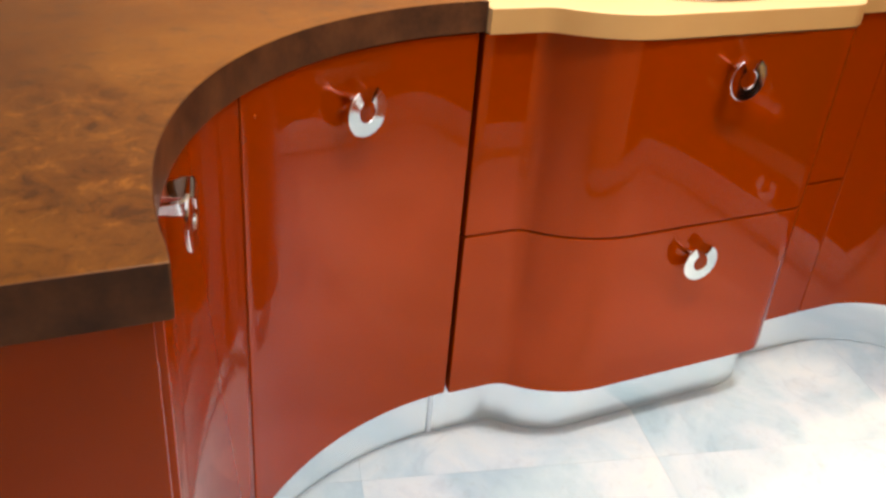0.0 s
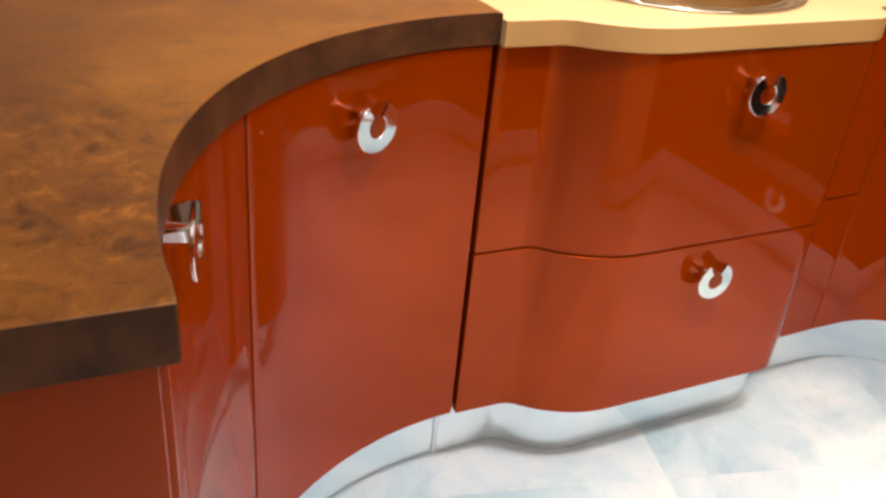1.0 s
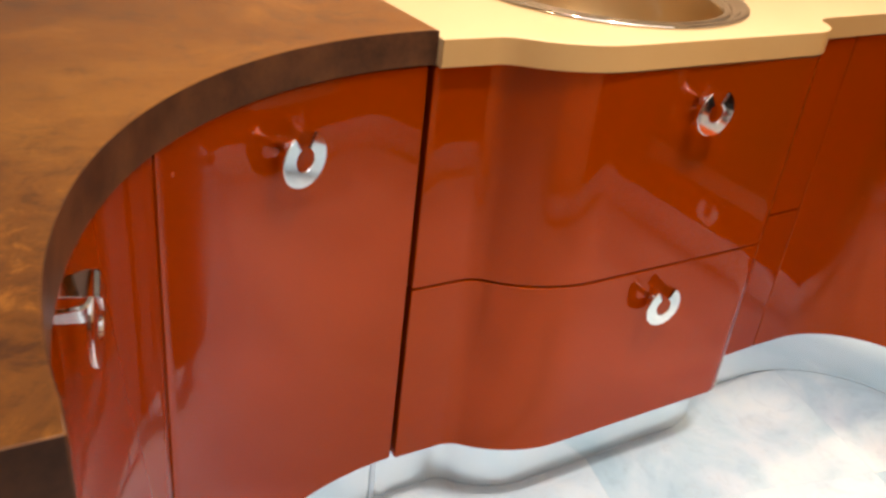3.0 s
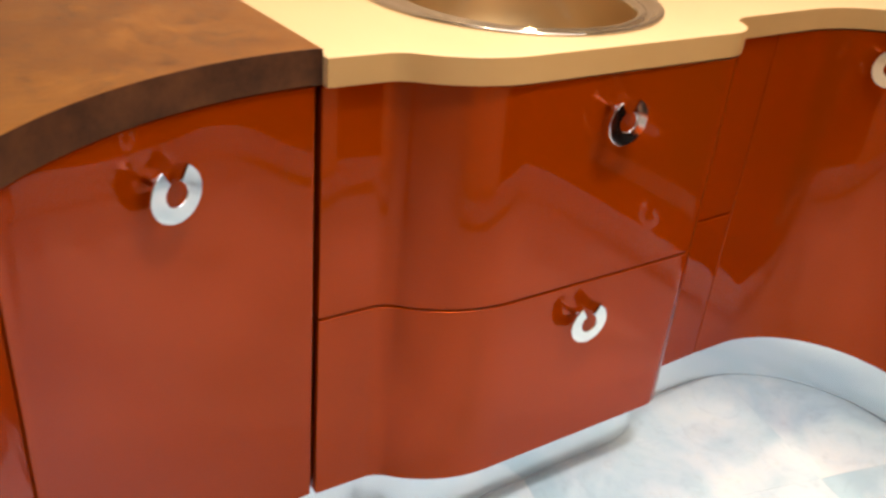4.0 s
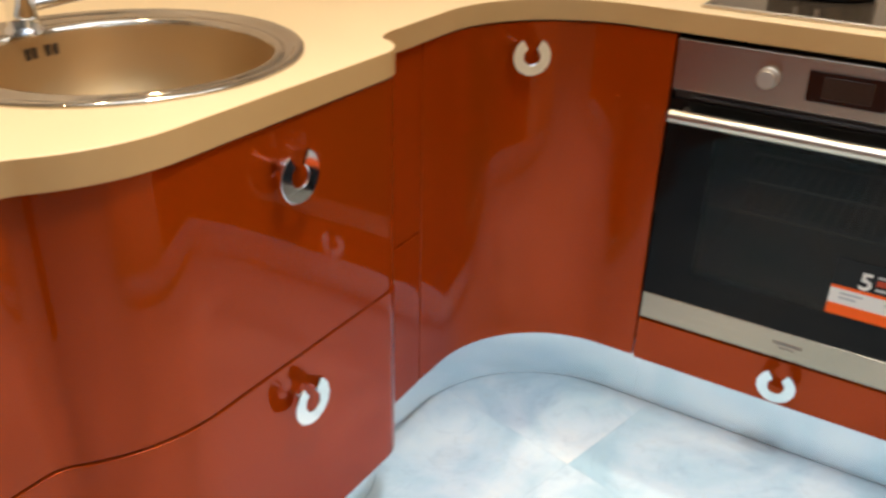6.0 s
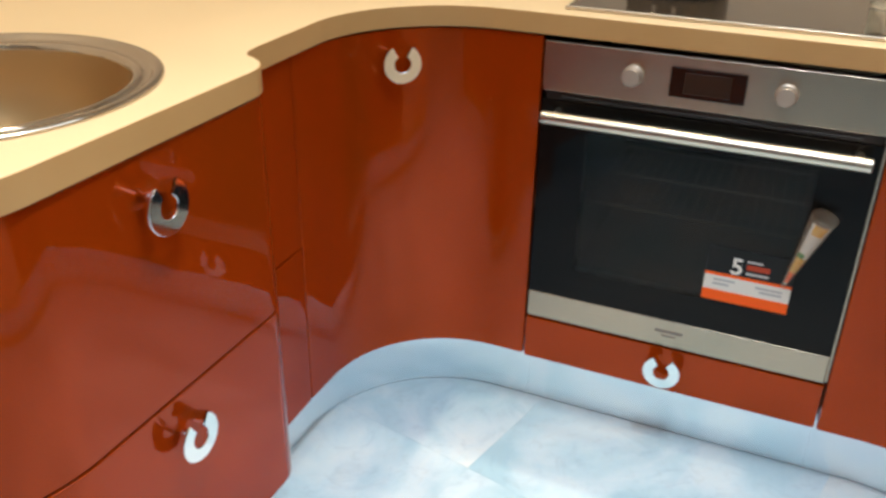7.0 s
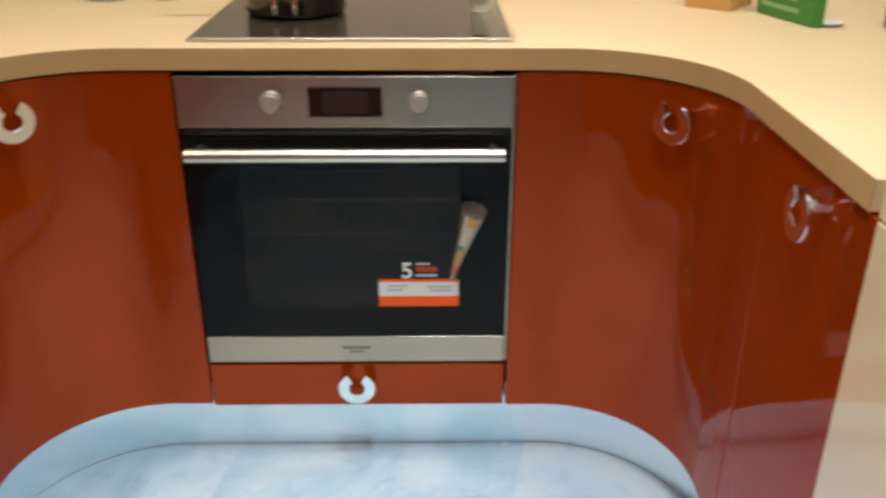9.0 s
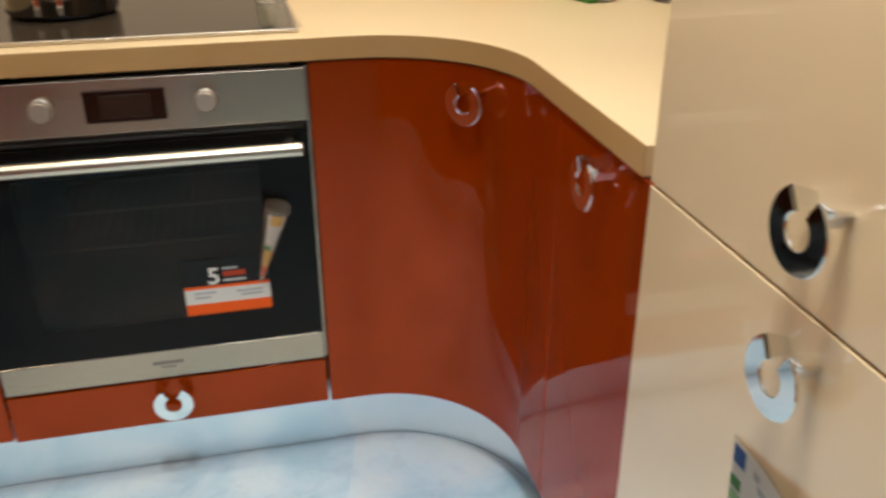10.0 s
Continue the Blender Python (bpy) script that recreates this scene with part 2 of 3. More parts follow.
def normals(path):
    """For each point of an open 2D path: the side to its right and the stretch that keeps an offset even at corners."""
    out = []
    for i, p in enumerate(path):
        ts = []
        if i:
            ts.append((Vector(p) - Vector(path[i - 1])).normalized())
        if i < len(path) - 1:
            ts.append((Vector(path[i + 1]) - Vector(p)).normalized())
        t = sum(ts, Vector((0, 0))).normalized()
        out.append((Vector((t.y, -t.x)), 1 / max(0.4, t.dot(ts[0]))))
    return out


def offset(path, d):
    return [tuple(Vector(p) + n * d * k) for p, (n, k) in zip(path, normals(path))]


def rounded(d0, d1, z0, z1, r, steps=3):
    """An upright section, a rectangle with rounded corners, as (depth, height)."""
    pts = []
    for cx, cz, a in ((d1 - r, z1 - r, 0), (d0 + r, z1 - r, 90), (d0 + r, z0 + r, 180), (d1 - r, z0 + r, 270)):
        for i in range(steps + 1):
            t = radians(a + 90 * i / steps)
            pts.append((cx + r * math.cos(t), cz + r * math.sin(t)))
    return pts


def sweep(path, section, round_end=0.002):
    """A solid with an upright section along a 2D path, its ends drawn in a little for soft edges."""
    bm = bmesh.new()
    ns = normals(path)
    mid = (sum(d for d, z in section) / len(section), sum(z for d, z in section) / len(section))
    rings = []
    stations = [(p, n, k, 1.0) for p, (n, k) in zip(path, ns)]
    if round_end:
        first = Vector(path[1]) - Vector(path[0])
        last = Vector(path[-2]) - Vector(path[-1])
        stations[0] = (tuple(Vector(path[0]) + first.normalized() * round_end), *stations[0][1:])
        stations[-1] = (tuple(Vector(path[-1]) + last.normalized() * round_end), *stations[-1][1:])
        stations.insert(0, (path[0], ns[0][0], 1.0, 0.0))
        stations.append((path[-1], ns[-1][0], 1.0, 0.0))
    for p, n, k, full in stations:
        ring = []
        for d, z in section:
            if not full:
                d -= math.copysign(min(round_end, abs(d - mid[0])), d - mid[0])
                z -= math.copysign(min(round_end, abs(z - mid[1])), z - mid[1])
            ring.append(bm.verts.new((p[0] + n.x * d * k, p[1] + n.y * d * k, z)))
        rings.append(ring)
    m = len(section)
    for a, b in zip(rings, rings[1:]):
        for i in range(m):
            bm.faces.new((a[i], a[(i + 1) % m], b[(i + 1) % m], b[i]))
    bm.faces.new(rings[0])
    bm.faces.new(list(reversed(rings[-1])))
    return bm


def box(x0, x1, y0, y1, z0, z1, r=0.002, segments=2):
    bm = bmesh.new()
    bmesh.ops.create_cube(bm, size=1)
    bmesh.ops.scale(bm, vec=(x1 - x0, y1 - y0, z1 - z0), verts=bm.verts)
    bmesh.ops.translate(bm, vec=((x0 + x1) / 2, (y0 + y1) / 2, (z0 + z1) / 2), verts=bm.verts)
    if r:
        bmesh.ops.bevel(bm, geom=list(bm.edges), offset=r, segments=segments, profile=0.5, affect="EDGES")
    return bm


def lathe(profile, steps=48, at=(0, 0, 0), arc=360.0):
    """A turned solid or shell from (radius, height) points about an upright axis."""
    bm = bmesh.new()
    closed = arc > 359.9
    count = steps if closed else steps + 1
    rings = []
    for r, z in profile:
        if r < 1e-6:
            rings.append([bm.verts.new((at[0], at[1], at[2] + z))])
            continue
        rings.append([bm.verts.new((at[0] + r * math.cos(radians(arc * i / steps)), at[1] + r * math.sin(radians(arc * i / steps)), at[2] + z)) for i in range(count)])
    for a, b in zip(rings, rings[1:]):
        for i in range(steps):
            j = (i + 1) % count
            quad = [a[0]] if len(a) == 1 else [a[i], a[j]]
            quad += [b[0]] if len(b) == 1 else [b[j], b[i]]
            if len(quad) > 2:
                bm.faces.new(quad)
    return bm


def slab(outline, holes, z0, z1, bevel):
    """A worktop from a closed outline with holes, with a softly rounded edge."""
    cu = bpy.data.curves.new("outline", "CURVE")
    cu.dimensions, cu.fill_mode = "2D", "BOTH"
    cu.extrude, cu.bevel_depth, cu.bevel_resolution = (z1 - z0) / 2 - bevel, bevel, 2
    cu.offset = -bevel
    for ring in (outline, *holes):
        sp = cu.splines.new("POLY")
        sp.points.add(len(ring) - 1)
        for q, (x, y) in zip(sp.points, ring):
            q.co = (x, y, 0, 1)
        sp.use_cyclic_u = True
    ob = new("outline", cu)
    dg = bpy.context.evaluated_depsgraph_get()
    me = bpy.data.meshes.new_from_object(ob.evaluated_get(dg))
    bpy.data.objects.remove(ob)
    bpy.data.curves.remove(cu)
    me.transform(Matrix.Translation((0, 0, (z0 + z1) / 2)))
    bm = bmesh.new()
    bm.from_mesh(me)
    bpy.data.meshes.remove(me)
    return bm


def arc(cx, cy, r, a0, a1, steps):
    return [(cx + r * math.cos(radians(a0 + (a1 - a0) * i / steps)), cy + r * math.sin(radians(a0 + (a1 - a0) * i / steps))) for i in range(steps + 1)]


def bulge(y0, x0, x1, r=0.06, big=0.24, steps=16):
    """A hollow turn of radius r that runs over into a wide round of radius big, from depth x0 out to x1."""
    a = math.acos(1 - (x1 - x0) / (r + big))
    hollow = [(x0 + r - r * math.cos(a * i / steps), y0 + r * math.sin(a * i / steps)) for i in range(steps + 1)]
    end = y0 + (r + big) * math.sin(a)
    return hollow + [(x1 - big + big * math.cos(a * (1 - i / steps)), end - big * math.sin(a * (1 - i / steps))) for i in range(1, steps + 1)]


def line(a, b, steps=6):
    return [(a[0] + (b[0] - a[0]) * i / steps, a[1] + (b[1] - a[1]) * i / steps) for i in range(steps + 1)]


def joined(*runs):
    out = []
    for run in runs:
        for p in run:
            if not out or math.dist(out[-1], p) > 1e-5:
                out.append(p)
    return out


# ---- plan: the front line of the doors, from the peninsula round to the tall unit ----
DOOR_Z0, DOOR_Z1 = 0.147, 0.8405
TOP_Z0, TOP_Z1, COPPER_Z1 = 0.844, 0.883, 0.891
THICK = 0.020
BEND = (-0.118, -1.206)
BEND_R = 0.564
SPLIT_A = 225.6

WEST_TURN, WEST_SIZE = radians(2.54), 1.0107


def west(points):
    """The run with the peninsula and the sink, set square to the oven wall."""
    c, k = math.cos(WEST_TURN) * WEST_SIZE, math.sin(WEST_TURN) * WEST_SIZE
    return [(-0.6215 + c * (x + 0.679) - k * (y + 1.1945), -1.229 + k * (x + 0.679) + c * (y + 1.1945)) for x, y in points]


def west_way(x, y):
    c, k = math.cos(WEST_TURN), math.sin(WEST_TURN)
    return c * x - k * y, k * x + c * y


door_i = west(arc(*BEND, BEND_R, 269.5, SPLIT_A + 0.2, 26))
door_a = west(joined(arc(*BEND, BEND_R, SPLIT_A - 0.2, 180.0, 26), [(-0.682, -1.2005)]))
nose = west(joined(arc(-0.643, -0.54, 0.07, 0, 78, 14), [(-0.640, -0.466), (-0.645, -0.457), (-0.647, -0.445)], line((-0.647, -0.445), (-0.646, -0.3155), 4)))
drawers = joined(line((-0.620, -1.229), (-0.619, -1.145), 3), bulge(-1.145, -0.619, -0.541), line((-0.541, -0.94), nose[0], 8), nose)
LEFT_ARC, RIGHT_ARC, ARC_R = (-0.376, -0.252), (0.376, -0.252), 0.252
door_d = joined([(-0.628, -0.337)], arc(*LEFT_ARC, ARC_R, 180, 90, 26), [(-0.3015, 0.0)])
door_e = joined([(0.3035, 0.0)], arc(*RIGHT_ARC, ARC_R, 90, 0, 26), [(0.628, -0.3595)])
door_j = [(0.628, -0.3625), (0.628, -0.55), (0.628, -0.6585)]
TALL_X, TALL_Y0, TALL_Y1 = 0.621, -0.661, -1.261

# ---- structure ----
floor = solo("floor", box(-1.4, 2.4, -4.6, 0.8, -0.08, -0.004, 0), SUBFLOOR, "pale blue-white marbled tile floor, glossy", "floor", "structure")
TILE, TILE_TURN, TILE_AT = 0.60, radians(-13), (-0.266, -0.305)


def floor_tiles():
    """Square tiles laid askew to the units, cut off along the walls."""
    c, k = math.cos(TILE_TURN), math.sin(TILE_TURN)
    half = TILE / 2 - 0.00015
    for i in range(-8, 9):
        for j in range(-10, 6):
            u, v = TILE_AT[0] + TILE * (i + 0.5), TILE_AT[1] + TILE * (j + 0.5)
            ring = [(u + a * half, v + b * half) for a, b in ((-1, -1), (1, -1), (1, 1), (-1, 1))]
            ring = [Vector((x * c - y * k, x * k + y * c)) for x, y in ring]
            for n, d in ((Vector((1, 0)), -1.3), (Vector((-1, 0)), -2.3), (Vector((0, 1)), -4.5), (Vector((0, -1)), -0.7)):
                cut = []
                for a, b in zip(ring, ring[1:] + ring[:1]):
                    da, db = a.dot(n) - d, b.dot(n) - d
                    if da >= 0:
                        cut.append(a)
                    if da * db < 0:
                        cut.append(a + (b - a) * (da / (da - db)))
                ring = cut
            if len(ring) < 3:
                continue
            bm = bmesh.new()
            low, high = [[bm.verts.new((q.x, q.y, z)) for q in ring] for z in (-0.004, 0.0)]
            bm.faces.new(high)
            for a, b in zip(range(len(ring)), [*range(1, len(ring)), 0]):
                bm.faces.new((low[a], low[b], high[b], high[a]))
            part("tile", mesh_of(bm, "tile", FLOOR, 30), FLOOR, floor)


floor_tiles()
solo("ceiling", box(-1.4, 2.4, -4.6, 0.8, CEILING, CEILING + 0.1, 0), CEIL, "plain light painted ceiling", "ceiling", "structure")
solo("wall_north", box(-1.4, 2.4, 0.70, 0.80, 0.0, CEILING, 0), WALL, "plain beige painted wall behind the hob", "wall", "structure")
solo("wall_west", box(-1.4, -1.30, -4.5, 0.70, 0.0, CEILING, 0), WALL, "plain beige painted wall behind the sink", "wall", "structure")
solo("wall_east", box(2.3, 2.4, -4.5, 0.70, 0.0, CEILING, 0), WALL, "plain beige painted wall", "wall", "structure")
solo("wall_south", box(-1.4, 2.4, -4.6, -4.5, 0.0, CEILING, 0), WALL, "plain beige painted wall", "wall", "structure")


# ---- handle: a flat horseshoe plate whose two ends bend back to the door ----
def handle_mesh():
    bm = bmesh.new()
    R, H, GAP, FRONT, T, BENDR = 0.0368, 0.0155, 31, -0.029, 0.0042, 0.009
    e = 0.0008
    stations = []
    # each station: the middle of the strip, the way across its thickness, the taper of its width
    for i in range(45):
        a = 90 + GAP + (360 - 2 * GAP) * i / 44
        stations.append((a, 0.0, 0.0, 1.0))
    for i in range(1, 7):
        stations.append((90 - GAP, i * 15.0, 0.0, 1.0))
    for i in range(1, 7):
        stations.append((90 - GAP, 90.0, i / 6, 1.0 - 0.3 * i / 6))
    head = [(180 - a, b, f, w) for a, b, f, w in reversed(stations[45:])]
    rows = []
    for side, (a, turn, far, wide) in [(1, t) for t in head] + [(0, t) for t in stations]:
        c, s = math.cos(radians(a)), math.sin(radians(a))
        tang = Vector((s, 0, -c)) if not side else Vector((-s, 0, c))
        th = radians(turn)
        depth = -FRONT - BENDR - T / 2
        shift = tang * (BENDR * math.sin(th)) + Vector((0, 1, 0)) * (BENDR * (1 - math.cos(th)) + far * depth)
        across = Vector((0, 1, 0)) * math.cos(th) - tang * math.sin(th)
        mid, half = (R + H) / 2 - 0.010 * (1 - wide), (R - H) / 2 * wide
        ring = []
        for u, v in ((-half + e, -T / 2), (half - e, -T / 2), (half, -T / 2 + e), (half, T / 2 - e), (half - e, T / 2), (-half + e, T / 2), (-half, T / 2 - e), (-half, -T / 2 + e)):
            p = Vector((c * (mid + u), FRONT + T / 2, s * (mid + u))) + shift + across * v
            ring.append(bm.verts.new(p))
        rows.append(ring)
    for a, b in zip(rows, rows[1:]):
        for i in range(8):
            bm.faces.new((a[i], b[i], b[(i + 1) % 8], a[(i + 1) % 8]))
    bm.faces.new(rows[0])
    bm.faces.new(list(reversed(rows[-1])))
    bmesh.ops.rotate(bm, verts=bm.verts, cent=(0, 0, 0.03), matrix=Matrix.Rotation(radians(0.2), 3, "X"))
    return mesh_of(bm, "handle", CHROME, 40)


HANDLE = handle_mesh()


def add_handle(door, x, y, nx, ny, z):
    """A handle on a door whose surface at (x, y) faces (nx, ny)."""
    n = Vector((nx, ny)).normalized()
    m = Matrix(((-n.y, -n.x, 0, x), (n.x, -n.y, 0, y), (0, 0, 1, z), (0, 0, 0, 1)))
    return part("handle", HANDLE, CHROME, door, "polished chrome horseshoe handle", at=m)


HANDLE_Z = 0.775
CORNER_HANDLE_Z = 0.781


def front(name, path, z0, z1, mat, parent, label=""):
    return part(name, sweep(path, rounded(-THICK, 0.0, z0, z1, 0.0018)), mat, parent, label)


def carcass(path, parent, z0=DOOR_Z0, z1=DOOR_Z1, depth=0.05):
    return part("body", sweep(path, rounded(-THICK - depth, -THICK - 0.002, z0, z1, 0.001, 1), 0), CARCASS, parent, "dark cabinet body")


# ---- peninsula unit with two curved doors ----
unit = thing("curved_corner_cabinet", (-0.55, -1.7, 0.0), "glossy rust-red curved base cabinet under the copper worktop", "cabinet")
carcass(joined(door_i[1:], door_a), unit)
d = front("door", door_a, DOOR_Z0, DOOR_Z1, RED, unit)
ang = radians(201.8)
add_handle(d, *west([(BEND[0] + BEND_R * math.cos(ang), BEND[1] + BEND_R * math.sin(ang))])[0], *west_way(-math.cos(ang), -math.sin(ang)), 0.761)
bead_a = radians(222.3)
bead = west([(BEND[0] + BEND_R * math.cos(bead_a), BEND[1] + BEND_R * math.sin(bead_a))])[0]
DRIP = mesh_of(lathe([(0.0032, -0.0005), (0.0028, 0.0008), (0.0016, 0.0016), (0.0, 0.0019)], 16), "lacquer_drip", RED)
part("lacquer_drip", DRIP, RED, d, "small raised bead of lacquer", at=pose(*bead, 0.805, 90, 0, 222.3 + 2.54 - 90))
d = front("door", door_i, DOOR_Z0, DOOR_Z1, RED, unit)
ang = radians(250.0)
add_handle(d, *west([(BEND[0] + BEND_R * math.cos(ang), BEND[1] + BEND_R * math.sin(ang))])[0], *west_way(-math.cos(ang), -math.sin(ang)), 0.811)
part("end_panel", sweep([(-0.018, -2.42), (-0.016, -2.0), (-0.014, -1.794)], rounded(-0.02, 0.0, DOOR_Z0, DOOR_Z1 + 0.004, 0.002)), RED, unit, "glossy red side panel")

# ---- sink unit ----
unit = thing("sink_drawer_cabinet", (-0.9, -0.76, 0.0), "glossy rust-red wavy sink cabinet with two drawers", "cabinet")
carcass(drawers, unit, depth=0.02)
SPLIT_Z = 0.488
for z0, z1, hz in ((SPLIT_Z + 0.002, DOOR_Z1, HANDLE_Z), (DOOR_Z0, SPLIT_Z - 0.002, 0.4235)):
    d = front("drawer_front", drawers, z0, z1, RED, unit)
    add_handle(d, -0.5425, -0.789, 1, 0, hz)

# ---- left corner unit ----
unit = thing("concave_corner_cabinet", (-0.8, 0.1, 0.0), "glossy rust-red concave corner cabinet between sink and oven", "cabinet")
carcass(door_d, unit)
d = front("door", door_d, DOOR_Z0, DOOR_Z1, RED, unit)
ang = radians(136.5)
add_handle(d, LEFT_ARC[0] + ARC_R * math.cos(ang), LEFT_ARC[1] + ARC_R * math.sin(ang), -math.cos(ang - 0.08), -math.sin(ang - 0.08), CORNER_HANDLE_Z)


def add_drip(door, centre, angle, z):
    """A small raised bead on the hollow face of a corner door."""
    a = radians(angle)
    return part("lacquer_drip", DRIP, RED, door, "small raised bead of lacquer", at=pose(centre[0] + ARC_R * math.cos(a), centre[1] + ARC_R * math.sin(a), z, 90, 0, angle - 90))


add_drip(d, LEFT_ARC, 95.5, 0.706)
add_drip(d, LEFT_ARC, 158.8, 0.492)

# ---- right corner unit ----
unit = thing("concave_corner_cabinet", (0.75, 0.05, 0.0), "dark glossy red concave corner cabinet beside the oven", "cabinet")
carcass(door_e, unit)
d = front("door", door_e, DOOR_Z0 - 0.006, DOOR_Z1, RED, unit)
ang = radians(39.5)
add_handle(d, RIGHT_ARC[0] + ARC_R * math.cos(ang), RIGHT_ARC[1] + ARC_R * math.sin(ang), -math.cos(ang), -math.sin(ang), CORNER_HANDLE_Z)
add_drip(d, RIGHT_ARC, 27.8, 0.522)

# ---- right base unit ----
unit = thing("base_cabinet", (0.9, -0.55, 0.0), "narrow glossy red base cabinet beside the tall cream unit", "cabinet")
carcass(door_j, unit)
d = front("door", door_j, DOOR_Z0 - 0.006, DOOR_Z1, RED, unit)
add_handle(d, 0.628, -0.517, -1, 0, 0.793)

# ---- oven housing with its drawer ----
unit = thing("oven_cabinet", (0.0, 0.3, 0.0), "red oven housing cabinet with a low drawer", "cabinet")
for x0, x1 in ((-0.3195, -0.3025), (0.3025, 0.3195)):
    part("side_panel", box(x0, x1, 0.024, 0.56, DOOR_Z0, DOOR_Z1, 0.001), CARCASS, unit, "dark side panel")
part("shelf", box(-0.302, 0.302, 0.024, 0.56, 0.222, 0.238, 0.001), CARCASS, unit, "dark shelf under the oven")
d = front("drawer_front", [(-0.2985, 0.0), (0.0, 0.0), (0.2985, 0.0)], DOOR_Z0 - 0.004, 0.2425, RED, unit)
add_handle(d, 0.0, 0.0, 0, -1, 0.202)

# ---- tall cream unit ----
unit = thing("tall_fridge_cabinet", (0.9, -1.017, 0.0), "tall glossy cream cabinet with two doors", "cabinet")
tall = [(TALL_X, TALL_Y0 - 0.001), (TALL_X, -1.0), (TALL_X, TALL_Y1)]
part("body", box(TALL_X + 0.024, 1.195, TALL_Y1, TALL_Y0, 0.10, 2.15, 0.002), CREAM, unit, "cream cabinet body")
lower = front("door", tall, DOOR_Z0, 0.8455, CREAM, unit)
upper = front("door", tall, 0.8490, 2.14, CREAM, unit)
add_handle(upper, TALL_X, -0.960, -1, 0, 0.926)
add_handle(lower, TALL_X, -0.961, -1, 0, 0.793)

# ---- plinths ----
SET_BACK = -0.058


def plinth(path, back=SET_BACK):
    ob = thing("plinth", (*path[len(path) // 2], 0.0), "pale blue satin metallic plinth board on the floor", "plinth", "plinths along the cabinets")
    part("board", sweep(path, rounded(back - 0.016, back, 0.0, DOOR_Z0 + 0.012, 0.001, 1), 0), PLINTH, ob)
    part("sealing_lip", sweep(path, rounded(back + 0.0003, back + 0.0016, 0.0, 0.0028, 0.0005, 1), 0), GASKET, ob, "thin grey sealing lip along the floor")
    return ob


def seam(x, y, nx, ny):
    """A pale joining strip between two boards."""
    n = Vector((nx, ny)).normalized()
    t = Vector((n.y, -n.x))
    c = Vector((x, y)) + n * SET_BACK
    bm = sweep([tuple(c - t * 0.005), tuple(c + t * 0.005)], rounded(0.0004, 0.0014, 0.001, DOOR_Z0 + 0.006, 0.0004, 1), 0.0005)
    return solo("plinth_joint", bm, SEAM, "pale plastic joining strip on the plinth", "joint strip", group="joint strips on the plinth")


plinth(door_i), plinth(joined(door_a, west([(-0.681, -1.1985)])))
toe_nose = [(-0.684 + 0.075 * math.cos(radians(a)), -0.575 + 0.12 * math.sin(radians(a))) for a in range(0, 81, 8)]
wavy = joined(line((-0.682, -1.2315), (-0.681, -1.118), 3), bulge(-1.118, -0.681, -0.606, 0.05, 0.17), line((-0.606, -0.95), toe_nose[0], 6), toe_nose, [(-0.683, -0.452), (-0.686, -0.44), (-0.686, -0.3405)])
plinth(wavy, 0.0), plinth(joined([(-0.628, -0.3405)], door_d, [(-0.3005, 0.0)]))
plinth([(-0.3, 0.0), (0.0, 0.0), (0.3, 0.0)])
plinth(joined([(0.3005, 0.0)], door_e, door_j))
plinth(tall)
seam(*west([(-0.679, -1.198)])[0], *west_way(1, 0)), seam(-0.3, 0.0, 0, -1), seam(0.3, 0.0, 0, -1)

# ---- worktops ----
JOINT_Y = -1.1955
SINK, SINK_R = west([(-0.880, -0.746)])[0], 0.259
cream_nose = west(joined(arc(-0.643, -0.54, 0.072, 0, 74, 14), [(-0.627, -0.463), (-0.634, -0.453), (-0.637, -0.440)]))
cream_edge = joined(line((-0.603, -1.2300), (-0.602, -1.148), 3), bulge(-1.148, -0.602, -0.536), line((-0.536, -0.95), cream_nose[0], 6), cream_nose,
                    line((-0.616, -0.44), (-0.6245, -0.252), 3), arc(*LEFT_ARC, 0.2485, 180, 90, 28), arc(0.376, -0.252, 0.2485, 90, 0, 28),
                    [(0.6245, -0.45), (0.6245, -0.637), (1.29, -0.637), (1.29, 0.695), (-1.295, 0.695)], west([(-1.346, JOINT_Y)]))
bm = slab(cream_edge, [arc(*SINK, SINK_R - 0.012, 0, 352, 44)], TOP_Z0, TOP_Z1, 0.002)
cream = thing("cream_worktop", (-0.9, -0.3, TOP_Z0), "cream laminate worktop with a wavy tan front edge", "worktop")
part("slab", bm, TOP, cream)
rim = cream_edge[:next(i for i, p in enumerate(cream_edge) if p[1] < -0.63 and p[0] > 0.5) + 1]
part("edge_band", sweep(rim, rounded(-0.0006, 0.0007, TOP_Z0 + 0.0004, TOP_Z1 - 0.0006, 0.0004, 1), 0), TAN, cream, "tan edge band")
copper_edge = west(joined([(-0.092, -1.767)], arc(*BEND, BEND_R - 0.005, 270, 180, 44), [(-0.673, JOINT_Y - 0.001), (-1.346, JOINT_Y - 0.001)])) + [(-1.29, -2.44), (-0.009, -2.44)]
bm = slab(copper_edge, [], TOP_Z0, COPPER_Z1, 0.0015)
copper = thing("copper_worktop", (-0.7, -1.8, TOP_Z0), "rusty copper-brown laminate worktop with a curved front edge", "worktop")
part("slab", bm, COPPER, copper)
band = [(-0.009, -2.44), (-0.006, -2.0)] + west(joined([(-0.092, -1.7695), (-0.0945, -1.767)], arc(*BEND, BEND_R - 0.005, 270, 180, 44), [(-0.673, JOINT_Y - 0.001)]))
